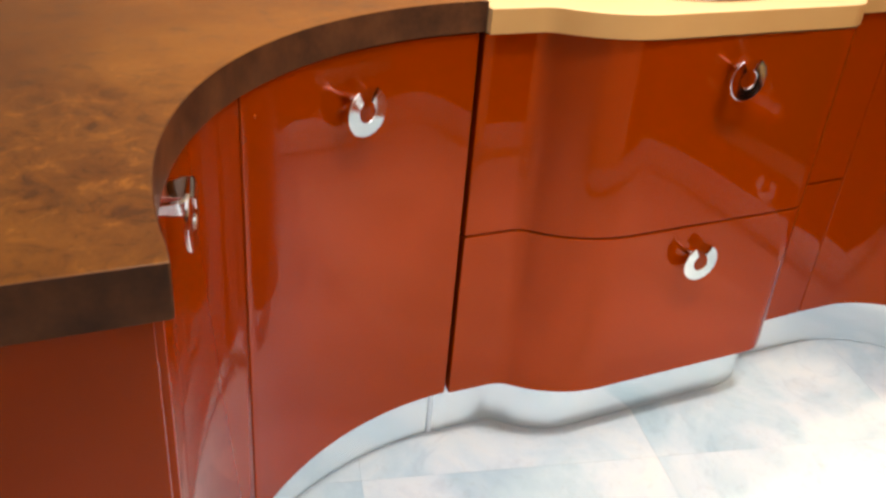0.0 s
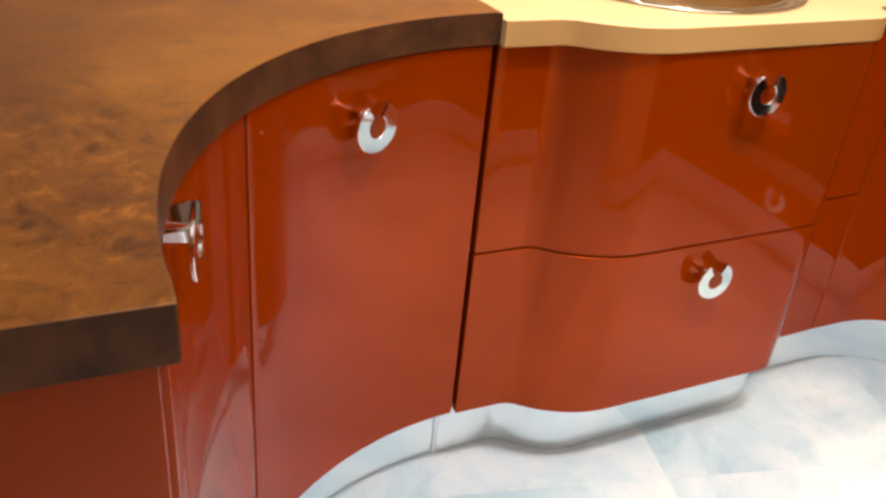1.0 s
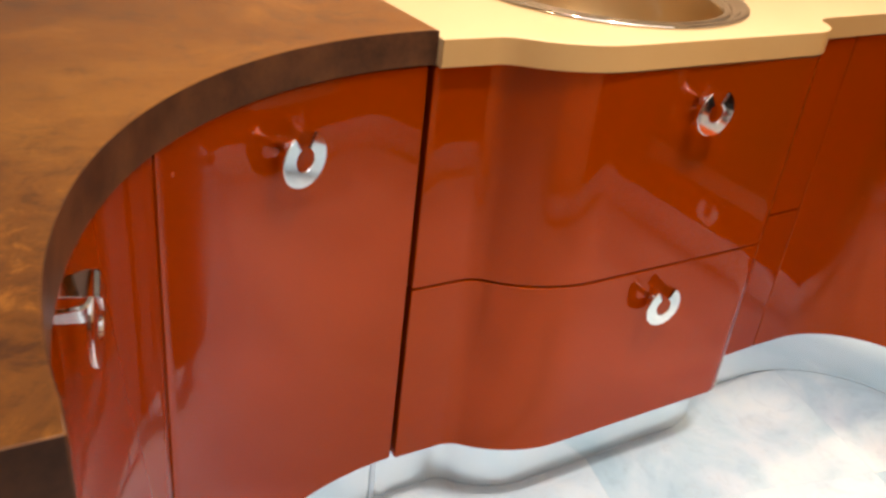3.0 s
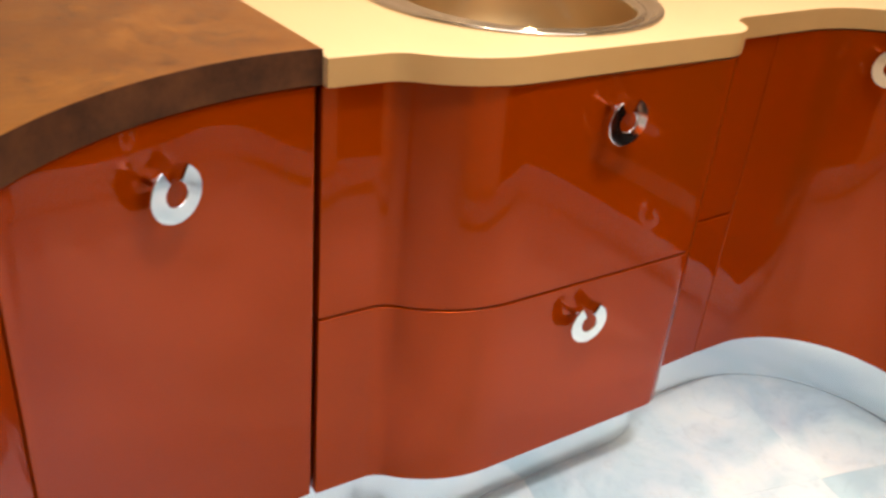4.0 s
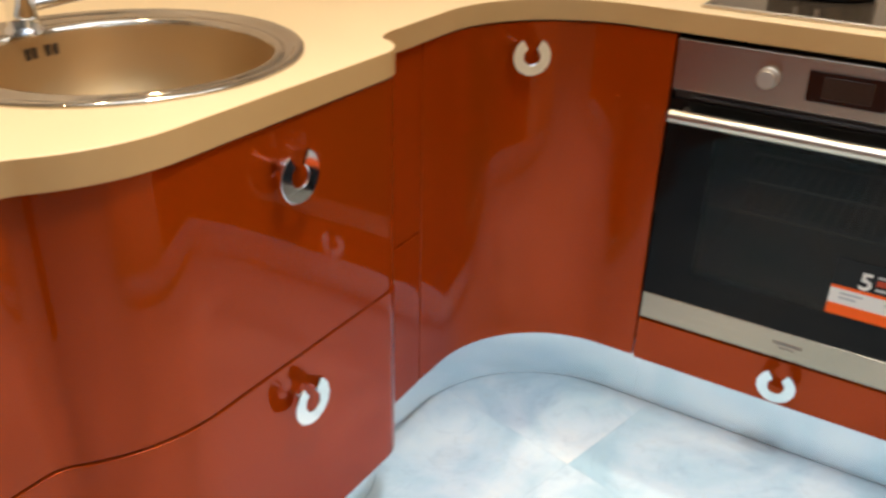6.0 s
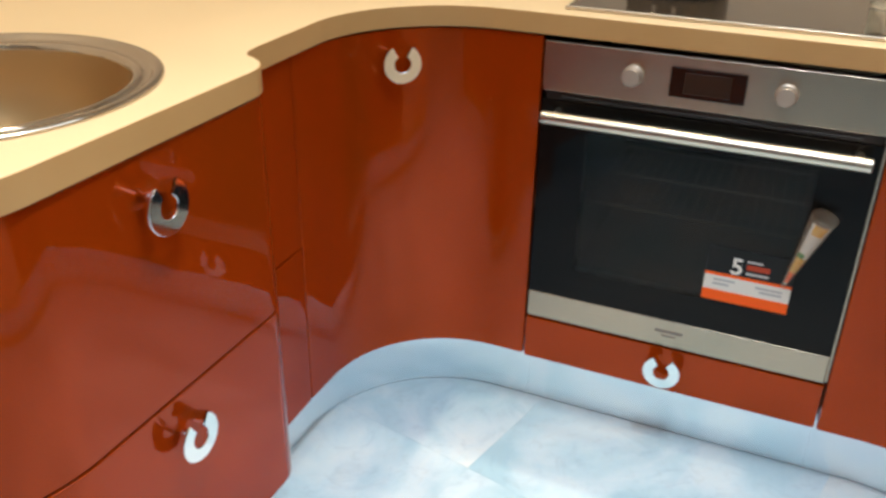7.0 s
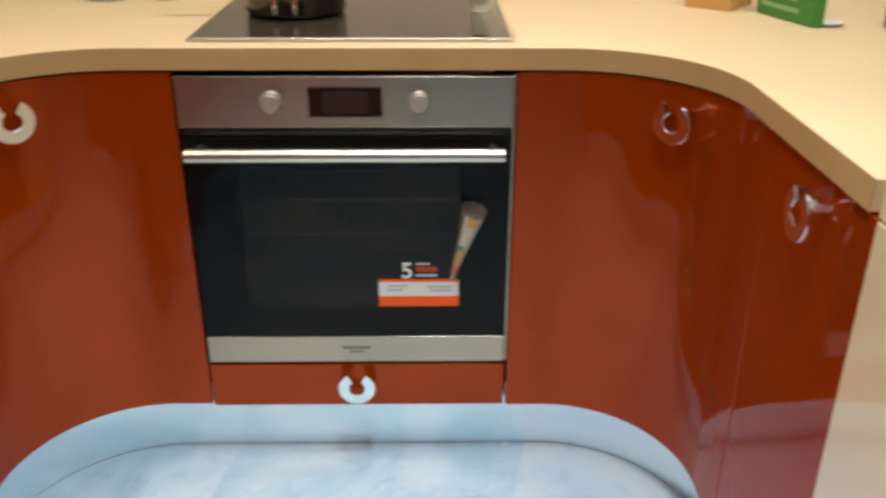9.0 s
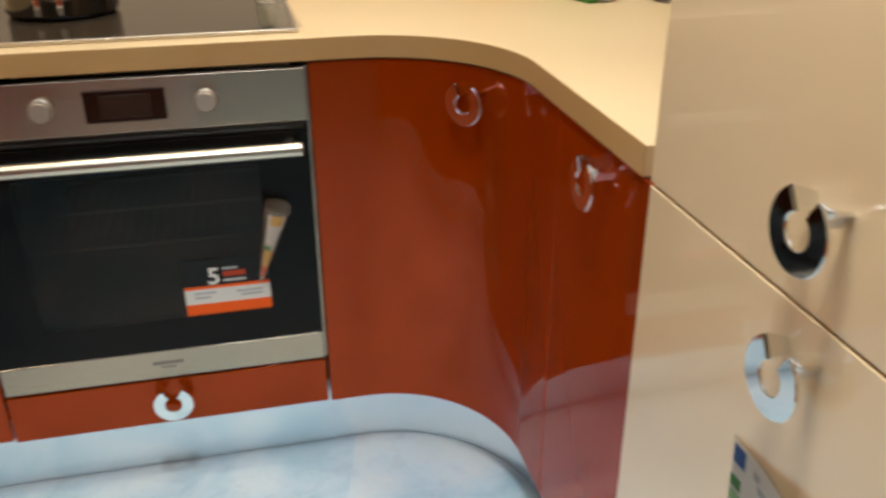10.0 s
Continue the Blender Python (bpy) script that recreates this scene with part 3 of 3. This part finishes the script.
part("edge_band", sweep(band, rounded(-0.0006, 0.0006, TOP_Z0 + 0.0002, COPPER_Z1 - 0.0004, 0.0003, 1), 0), EDGE, copper, "dark brown edge band")


# ---- oven ----
def oven():
    ob = thing("built_in_oven", (0.0, 0.2, 0.238), "built-in stainless steel oven with black glass door", "oven")
    part("control_panel", box(-0.2975, 0.2975, -0.001, 0.02, 0.740, 0.833, 0.002), STEEL, ob, "brushed steel control panel")
    for x in (-0.130, 0.130):
        bm = lathe([(0.0, 0.0), (0.019, 0.0), (0.019, 0.004), (0.0165, 0.006), (0.0165, 0.021), (0.015, 0.023), (0.0, 0.0232)], 32)
        part("knob", bm, KNOB, ob, "round satin steel knob", at=pose(x, -0.0012, 0.789, 90, 0, 0))
    part("display", box(-0.065, 0.065, -0.0035, 0.006, 0.760, 0.814, 0.001), DISPLAY, ob, "dark display window")
    part("display_screen", box(-0.040, 0.040, -0.0041, 0.0, 0.768, 0.806, 0.0008), SCREEN, ob, "dark brown display screen")
    part("vent_gap", box(-0.292, 0.292, 0.006, 0.02, 0.722, 0.7395, 0.001), BLACKPLASTIC, ob, "black vent slot")
    part("vent_rail", box(-0.26, 0.26, 0.001, 0.008, 0.7265, 0.7315, 0.001), BLACKPLASTIC, ob)
    # door: black frame round a tinted window
    bm = bmesh.new()
    for x0, x1, z0, z1 in ((-0.2955, -0.205, 0.309, 0.722), (0.205, 0.2955, 0.309, 0.722), (-0.205, 0.205, 0.309, 0.375), (-0.205, 0.205, 0.667, 0.722)):
        sub = box(x0, x1, -0.002, 0.020, z0, z1, 0)
        me = bpy.data.meshes.new("tmp")
        sub.to_mesh(me)
        sub.free()
        bm.from_mesh(me)
        bpy.data.meshes.remove(me)
    bmesh.ops.remove_doubles(bm, verts=bm.verts, dist=1e-5)
    door = part("oven_door", bm, BLACK, ob, "black glass oven door")
    part("window", box(-0.205, 0.205, -0.0015, 0.004, 0.375, 0.667, 0), OVENGLASS, door, "dark tinted glass window")
    part("bottom_trim", box(-0.2955, 0.2955, -0.003, 0.02, 0.250, 0.3085, 0.0015), STEEL, door, "brushed steel trim strip")
    part("nameplate", box(-0.028, 0.028, -0.0036, -0.002, 0.280, 0.2875, 0.0003), NAMEPRINT, door, "small grey lettering bar")
    part("nameplate", box(-0.014, 0.014, -0.0036, -0.002, 0.272, 0.276, 0.0003), NAMEPRINT, door, "small grey lettering bar")
    bm = lathe([(0.0, -0.282), (0.010, -0.282), (0.0122, -0.280), (0.0122, 0.280), (0.010, 0.282), (0.0, 0.282)], 32)
    grip = part("door_handle", bm, SATIN, door, "round satin steel bar handle", at=pose(0, -0.045, 0.7025, 0, 90, 0))
    for x in (-0.262, 0.262):
        bm = lathe([(0.0, 0.0), (0.008, 0.0), (0.0065, 0.006), (0.0065, 0.038), (0.0, 0.038)], 20)
        part("handle_post", bm, SATIN, door, at=pose(x, -0.001, 0.7025, 90, 0, 0))
    part("side_trim", box(0.2965, 0.3015, 0.003, 0.02, 0.250, 0.836, 0.0008), STEEL, ob, "thin steel side trim")
    # cavity with a wire rack
    part("cavity", cavity(), ENAMEL, ob, "dark grey enamel oven cavity")
    rack = bmesh.new()
    for i in range(19):
        x = -0.2 + 0.4 * i / 18
        rod(rack, (x, 0.05, 0.512), (x, 0.40, 0.512), 0.0013)
    for y in (0.05, 0.225, 0.40):
        rod(rack, (-0.205, y, 0.510), (0.205, y, 0.510), 0.0030)
    part("wire_rack", rack, SATIN, ob, "steel wire rack")


def rod(bm, a, b, r, sides=8):
    a, b = Vector(a), Vector(b)
    axis = (b - a).normalized()
    u = axis.orthogonal().normalized()
    v = axis.cross(u)
    ends = [[bm.verts.new(p + u * r * math.cos(2 * math.pi * i / sides) + v * r * math.sin(2 * math.pi * i / sides)) for i in range(sides)] for p in (a, b)]
    for i in range(sides):
        j = (i + 1) % sides
        bm.faces.new((ends[0][i], ends[0][j], ends[1][j], ends[1][i]))
    bm.faces.new(ends[0][::-1])
    bm.faces.new(ends[1])


def cavity():
    bm = bmesh.new()
    x0, x1, y0, y1, z0, z1 = -0.215, 0.215, 0.021, 0.43, 0.365, 0.675
    v = [bm.verts.new((x, y, z)) for y in (y0, y1) for x, z in ((x0, z0), (x1, z0), (x1, z1), (x0, z1))]
    for a, b, c, e in ((4, 5, 6, 7), (0, 1, 5, 4), (1, 2, 6, 5), (2, 3, 7, 6), (3, 0, 4, 7)):
        bm.faces.new((v[a], v[b], v[c], v[e]))
    return bm


oven()


# ---- stickers on the oven ----
def letters(text, size, depth=0.0003):
    cu = bpy.data.curves.new("text", "FONT")
    cu.body, cu.size, cu.extrude, cu.align_x, cu.offset = text, size, depth, "CENTER", 0.0009
    ob = new("text", cu)
    dg = bpy.context.evaluated_depsgraph_get()
    me = bpy.data.meshes.new_from_object(ob.evaluated_get(dg))
    bpy.data.objects.remove(ob)
    return me


def oven_sticker():
    ob = thing("promotion_sticker", (0.126, -0.002, 0.378), "black, white and orange promotion sticker on the oven glass", "sticker")
    y = -0.0022
    part("black_panel", box(0.049, 0.204, y - 0.0006, y, 0.4355, 0.492, 0), BLACKPRINT, ob)
    part("white_panel", box(0.049, 0.204, y - 0.0008, y, 0.4, 0.436, 0), PAPER, ob, "white band with grey lettering bars")
    part("orange_strip", box(0.049, 0.204, y - 0.001, y, 0.378, 0.4005, 0), ORANGE, ob)
    part("orange_strip", box(0.049, 0.204, y - 0.001, y, 0.431, 0.4368, 0), ORANGE, ob)
    me = letters("5", 0.047)
    me.materials.append(PAPER)
    part("numeral", me, PAPER, ob, "white numeral 5", at=pose(0.104, y - 0.001, 0.440, 90, 0, 0))
    part("lettering_bar", box(0.121, 0.162, y - 0.0012, y, 0.4535, 0.464, 0), BRICKRED, ob, "brick red lettering bar")
    part("lettering_bar", box(0.121, 0.148, y - 0.0012, y, 0.468, 0.472, 0), GREYPRINT, ob)
    part("lettering_bar", box(0.121, 0.162, y - 0.0012, y, 0.443, 0.448, 0), GREYPRINT, ob)
    for x0, x1, z in ((0.066, 0.105, 0.420), (0.066, 0.095, 0.411), (0.142, 0.19, 0.418), (0.15, 0.19, 0.410)):
        part("lettering_bar", box(x0, x1, y - 0.0011, y, z, z + 0.005, 0), GREYPRINT, ob)


oven_sticker()


def rolled_label():
    """A paper label rolled to a slim cone that hangs from the glass."""
    ob = thing("rolled_energy_label", (0.188, -0.02, 0.44), "white paper energy label rolled into a cone", "label")
    top, tip = Vector((0.231, -0.036, 0.598)), Vector((0.188, -0.012, 0.438))
    axis = top - tip
    u = axis.cross(Vector((0, 1, 0))).normalized()
    v = axis.normalized().cross(u)

    def strip(s0, s1, a0, a1, grow):
        bm = bmesh.new()
        rows = []
        for j in range(9):
            s = s0 + (s1 - s0) * j / 8
            r = 0.0035 + 0.0195 * s + grow
            rows.append([bm.verts.new(tip + axis * s + (u * math.cos(radians(a0 + (a1 - a0) * i / 24)) + v * math.sin(radians(a0 + (a1 - a0) * i / 24))) * (r + 0.0012 * i / 24)) for i in range(25)])
        for a, b in zip(rows, rows[1:]):
            for i in range(24):
                bm.faces.new((a[i], a[i + 1], b[i + 1], b[i]))
        return bm

    part("plastic_sleeve", strip(0, 1, -40, 370, 0), SLEEVE, ob, "clear plastic sleeve")
    part("paper", strip(0.05, 0.93, 40, 150, -0.003), PAPER, ob, "rolled printed paper")
    for s0, s1, mat, a0, a1 in ((0.80, 0.93, YELLOW, 60, 130), (0.46, 0.53, GREEN, 40, 105), (0.24, 0.46, YELLOW, 40, 145), (0.08, 0.24, ORANGE, 40, 150)):
        part("printed_band", strip(s0, s1, a0, a1, -0.0026), mat, ob)


rolled_label()


def energy_label():
    """A curled sheet that hangs on the tall unit's lower door."""
    ob = thing("energy_label", (TALL_X - 0.004, -0.94, 0.48), "white energy label sheet with coloured arrows on the cream door", "label")
    turn = pose(TALL_X - 0.004, -0.893, 0.680, 0, 0, 0) @ pose(0, 0, 0, -4, 0, 0)

    def sheet(y0, y1, z0, z1, lift):
        bm = bmesh.new()
        rows = []
        for i in range(9):
            y = y0 + (y1 - y0) * i / 8
            rows.append([bm.verts.new(turn @ Vector((-lift - 0.012 * (y / 0.1) ** 2 + 0.002, y, z))) for z in (z0, z1)])
        for a, b in zip(rows, rows[1:]):
            bm.faces.new((a[0], a[1], b[1], b[0]))
        bmesh.ops.solidify(bm, geom=list(bm.faces), thickness=0.0003)
        return bm

    part("sheet", sheet(-0.105, 0.0, -0.21, 0.0, 0.0), SLEEVE, ob, "clear plastic sleeve")
    part("paper", sheet(-0.100, -0.001, -0.205, -0.004, 0.0004), PAPER, ob, "white printed paper")
    part("header", sheet(-0.024, -0.003, -0.028, -0.008, 0.0008), BLUE, ob, "dark blue header field")
    for i, (mat, w) in enumerate(((GREEN, 0.018), (PALEGREEN, 0.022), (YELLOW, 0.027), (ORANGE, 0.032))):
        z = -0.042 - 0.017 * i
        part("arrow", sheet(-0.002 - w, -0.002, z - 0.013, z, 0.0008), mat, ob)
    for y0, y1, z in ((-0.052, -0.040, -0.014), (-0.066, -0.050, -0.024), (-0.085, -0.064, -0.030)):
        part("lettering_bar", sheet(y0, y1, z - 0.008, z, 0.0008), GREYPRINT, ob)


energy_label()


# ---- hob and what stands on it ----
def hob():
    ob = thing("ceramic_hob", (0.005, 0.31, TOP_Z1), "black glass ceramic hob with a steel frame", "hob")
    part("glass", box(-0.271, 0.289, 0.047, 0.540, TOP_Z1 + 0.0005, TOP_Z1 + 0.006, 0.0015), HOBGLASS, ob)
    for x0, x1, y0, y1 in ((-0.277, 0.295, 0.040, 0.0465), (-0.277, 0.295, 0.5405, 0.547), (-0.277, -0.2715, 0.047, 0.540), (0.2895, 0.295, 0.047, 0.540)):
        part("frame_strip", box(x0, x1, y0, y1, TOP_Z1 + 0.0005, TOP_Z1 + 0.0072, 0.0015), SATIN, ob)


hob()
HOB_Z = TOP_Z1 + 0.006
pot = thing("saucepan", (-0.119, 0.298, HOB_Z), "dark polished steel saucepan on the hob", "saucepan")
part("pan", lathe([(0.0, 0.0), (0.088, 0.0), (0.096, 0.003), (0.1, 0.010), (0.1, 0.115), (0.103, 0.118), (0.101, 0.12), (0.098, 0.117), (0.098, 0.012), (0.09, 0.006), (0.0, 0.006)], 64, (-0.119, 0.298, HOB_Z + 0.0004)), POLISHED, pot)
bm = bmesh.new()
rod(bm, (-0.219, 0.298, HOB_Z + 0.10), (-0.374, 0.298, HOB_Z + 0.125), 0.009, 14)
part("handle", bm, BLACKPLASTIC, pot, "black pan handle")
# two chrome bars added to imitate bright vertical reflections on the pan wall
for dx in (-0.026, 0.012):
    part("reflection_strip", box(-0.119 + dx - 0.0045, -0.119 + dx + 0.0045, 0.298 - 0.1035, 0.298 - 0.094, HOB_Z + 0.012, HOB_Z + 0.112, 0.0012), CHROME, pot, "bright strip standing in for a vertical reflection on the pan")
jar = thing("spice_shaker", (0.255, 0.315, HOB_Z), "small glass shaker with a chrome cap", "shaker")
part("glass", lathe([(0.0, 0.0), (0.02, 0.0), (0.022, 0.003), (0.02, 0.06), (0.018, 0.06), (0.0195, 0.004), (0.0, 0.004)], 28, (0.255, 0.315, HOB_Z + 0.0004)), CLEAR, jar)
part("cap", lathe([(0.0215, 0.052), (0.0215, 0.075), (0.017, 0.082), (0.0, 0.083)], 28, (0.255, 0.315, HOB_Z)), CHROME, jar)


def hob_film():
    """A strip of protective film, half peeled, along the side of the hob."""
    bm = bmesh.new()
    rows = []
    for i in range(15):
        y = 0.044 + 0.30 * i / 14
        lift = 0.0009 + 0.05 * max(0, i / 14 - 0.35) ** 2
        rows.append([bm.verts.new((0.254 + 0.05 * k / 6 - 0.02 * (i / 14) ** 2, y, HOB_Z + 0.0012 + lift + 0.003 * math.sin(k * 1.1 + i * 0.5) * (i / 14))) for k in range(7)])
    for a, b in zip(rows, rows[1:]):
        for k in range(6):
            bm.faces.new((a[k], a[k + 1], b[k + 1], b[k]))
    bmesh.ops.solidify(bm, geom=list(bm.faces), thickness=0.0003)
    solo("plastic_film_strip", bm, SLEEVE, "half-peeled clear plastic film on the hob edge", "plastic film")


hob_film()

# ---- sink and tap ----
def sink():
    ob = thing("round_sink", (*SINK, TOP_Z1), "round stainless steel inset sink", "sink")
    cx, cy = SINK
    (bx, by), br = west([(-0.864, -0.742)])[0], 0.199
    rows = [(SINK_R, 0.0006, 0), (SINK_R + 0.0005, 0.0025, 0), (SINK_R - 0.001, 0.0048, 0), (SINK_R - 0.005, 0.0064, 0), (SINK_R - 0.010, 0.0062, 0), (SINK_R - 0.014, 0.0042, 0), (SINK_R - 0.017, 0.0012, 0.05),
            (SINK_R - 0.021, -0.0012, 0.1), (SINK_R - 0.028, -0.0022, 0.3), (br + 0.024, -0.0024, 0.65), (br + 0.019, -0.0012, 0.8), (br + 0.015, 0.0012, 0.95), (br + 0.010, 0.0024, 1), (br + 0.006, 0.0018, 1), (br + 0.003, -0.001, 1),
            (br + 0.001, -0.006, 1), (br, -0.012, 1), (br - 0.002, -0.03, 1), (br - 0.008, -0.07, 1), (br - 0.022, -0.11, 1), (br - 0.05, -0.142, 1), (br - 0.09, -0.16, 1), (0.06, -0.168, 1), (0.045, -0.169, 1), (0.042, -0.174, 1), (0.0, -0.176, 1)]

    def rings_at(some):
        out = []
        for r, z, k in some:
            x, y = cx + (bx - cx) * k, cy + (by - cy) * k
            out.append([(x + r * math.cos(2 * math.pi * i / 96), y + r * math.sin(2 * math.pi * i / 96), TOP_Z1 + z) for i in range(96 if r else 1)])
        return out

    def ring_solid(some):
        bm = bmesh.new()
        rings = [[bm.verts.new(p) for p in ring] for ring in some]
        for a, b in zip(rings, rings[1:]):
            for i in range(96):
                j = (i + 1) % 96
                bm.faces.new((a[i], a[j], b[j], b[i]) if len(b) > 1 else (a[i], a[j], b[0]))
        return bm

    part("basin", ring_solid(rings_at(rows[15:])), SINKSTEEL, ob, "satin steel bowl")
    part("rim", ring_solid(rings_at(rows[:16])), RIMSTEEL, ob, "polished stepped steel rim")
    for dy in (-0.020, 0.016):
        for half in (-0.0062, 0.0062):
            a = math.pi - (dy + half) / br
            m = Matrix.Translation((bx + (br - 0.0035) * math.cos(a), by + (br - 0.0035) * math.sin(a), TOP_Z1 - 0.029)) @ Matrix.Rotation(a, 4, "Z")
            part("overflow_slot", box(-0.001, 0.001, -0.0042, 0.0042, -0.0085, 0.0085, 0.0008), SLOT, ob, "dark overflow slot", at=m)


SLOT = material("overflow_slot", (0.05, 0.03, 0.015), 0.5)
SINKSTEEL = material("sink_steel", (0.62, 0.43, 0.215), 0.34, 1.0, coat=0.5, coat_rough=0.05)
n = noise_of(SINKSTEEL, place_of(SINKSTEEL, (60, 60, 600)), 1.0, 3)
rough_from(SINKSTEEL, n, "Fac", 0.42, 0.47)
RIMSTEEL = material("sink_rim_steel", (0.66, 0.57, 0.45), 0.06, 1.0)
sink()

TAP = Vector((*west([(-1.092, -0.765)])[0], TOP_Z1)) + Vector((0.026, 0.016, 0.0))
tap = thing("mixer_tap", TAP, "polished chrome mixer tap behind the sink bowl", "tap")
part("base", lathe([(0.0, 0.0), (0.029, 0.0), (0.0295, 0.004), (0.026, 0.009), (0.0225, 0.014), (0.0215, 0.03), (0.0215, 0.105), (0.0225, 0.109), (0.0215, 0.113), (0.019, 0.119), (0.0, 0.121)], 40, TAP), CHROME, tap)
bm = bmesh.new()
spout = [TAP + Vector(v) for v in ((0, 0, 0.068), (0.040, 0.012, 0.100), (0.098, 0.024, 0.117), (0.160, 0.037, 0.107))]
for a, b in zip(spout, spout[1:]):
    rod(bm, a, b, 0.0125, 20)
part("spout", bm, CHROME, tap)
bm = bmesh.new()
rod(bm, TAP + Vector((0.004, 0.016, 0.040)), TAP + Vector((0.016, 0.118, 0.047)), 0.0095, 18)
rod(bm, TAP + Vector((0.0158, 0.116, 0.0469)), TAP + Vector((0.0172, 0.127, 0.0476)), 0.0108, 18)
part("lever", bm, CHROME, tap)


# ---- small things on the worktop ----
def carton(name, x, y, turn, w, depth, h, mat, label):
    bm = box(-w / 2, w / 2, -depth / 2, depth / 2, 0, h, 0.0015)
    return thing(name, (x, y, TOP_Z1 + 0.0005), label, "box"), bm, pose(x, y, TOP_Z1 + 0.0005, 0, 0, turn), mat


box_ob, bm, m, mat = carton("ochre_box", 0.773, 0.415, -38, 0.10, 0.13, 0.12, OCHRE, "ochre cardboard box on the cream worktop")
part("carton", bm, mat, box_ob, at=m)
green_at = pose(0.856, 0.254, TOP_Z1 + 0.0005, 0, 0, -75)
card = thing("green_card_stand", (0.856, 0.254, TOP_Z1), "green printed card standing on the worktop", "card")
part("card", box(-0.09, 0.09, -0.006, 0.02, 0.0, 0.15, 0.002), GREEN, card, at=green_at)
for i in range(4):
    part("lettering_bar", box(-0.075, 0.045 - 0.012 * (i % 2), -0.0068, -0.0058, 0.018 + 0.022 * i, 0.027 + 0.022 * i, 0), PALEGREEN, card, "pale green lettering bar", at=green_at)
dish = thing("small_white_dish", (0.915, 0.193, TOP_Z1), "small white dish beside the green card", "dish")
part("dish_body", lathe([(0.0, 0.0), (0.018, 0.0), (0.03, 0.007), (0.028, 0.008), (0.017, 0.002), (0.0, 0.002)], 32, (0.915, 0.193, TOP_Z1 + 0.0005)), PAPER, dish)


def glass_jar(x, y, r, h, label, mat=None):
    ob = thing("glass_jar", (x, y, TOP_Z1), label, "jar", group="glass jars on the worktop")
    z = TOP_Z1 + 0.0006
    part("glass", lathe([(0.0, 0.0), (r * 0.9, 0.0), (r, 0.006), (r, h * 0.8), (r * 0.8, h * 0.92), (r * 0.8, h), (r * 0.74, h), (r * 0.74, h * 0.92), (r * 0.93, h * 0.79), (r * 0.93, 0.009), (r * 0.85, 0.006), (0.0, 0.006)], 40, (x, y, z)), mat or CLEAR, ob)
    part("lid", lathe([(0.0, h + 0.016), (r * 0.82, h + 0.016), (r * 0.86, h + 0.012), (r * 0.86, h - 0.004), (r * 0.81, h - 0.004), (r * 0.81, h + 0.001), (0.0, h + 0.001)], 40, (x, y, z)), SATIN, ob, "steel lid")


glass_jar(-0.562, 0.490, 0.046, 0.13, "clear glass jar with a steel lid behind the hob")
glass_jar(-0.430, 0.485, 0.026, 0.09, "small clear glass jar with a steel lid")
glass_jar(1.057, 0.162, 0.045, 0.12, "smoky glass jar beside the tall cabinet", SMOKY)
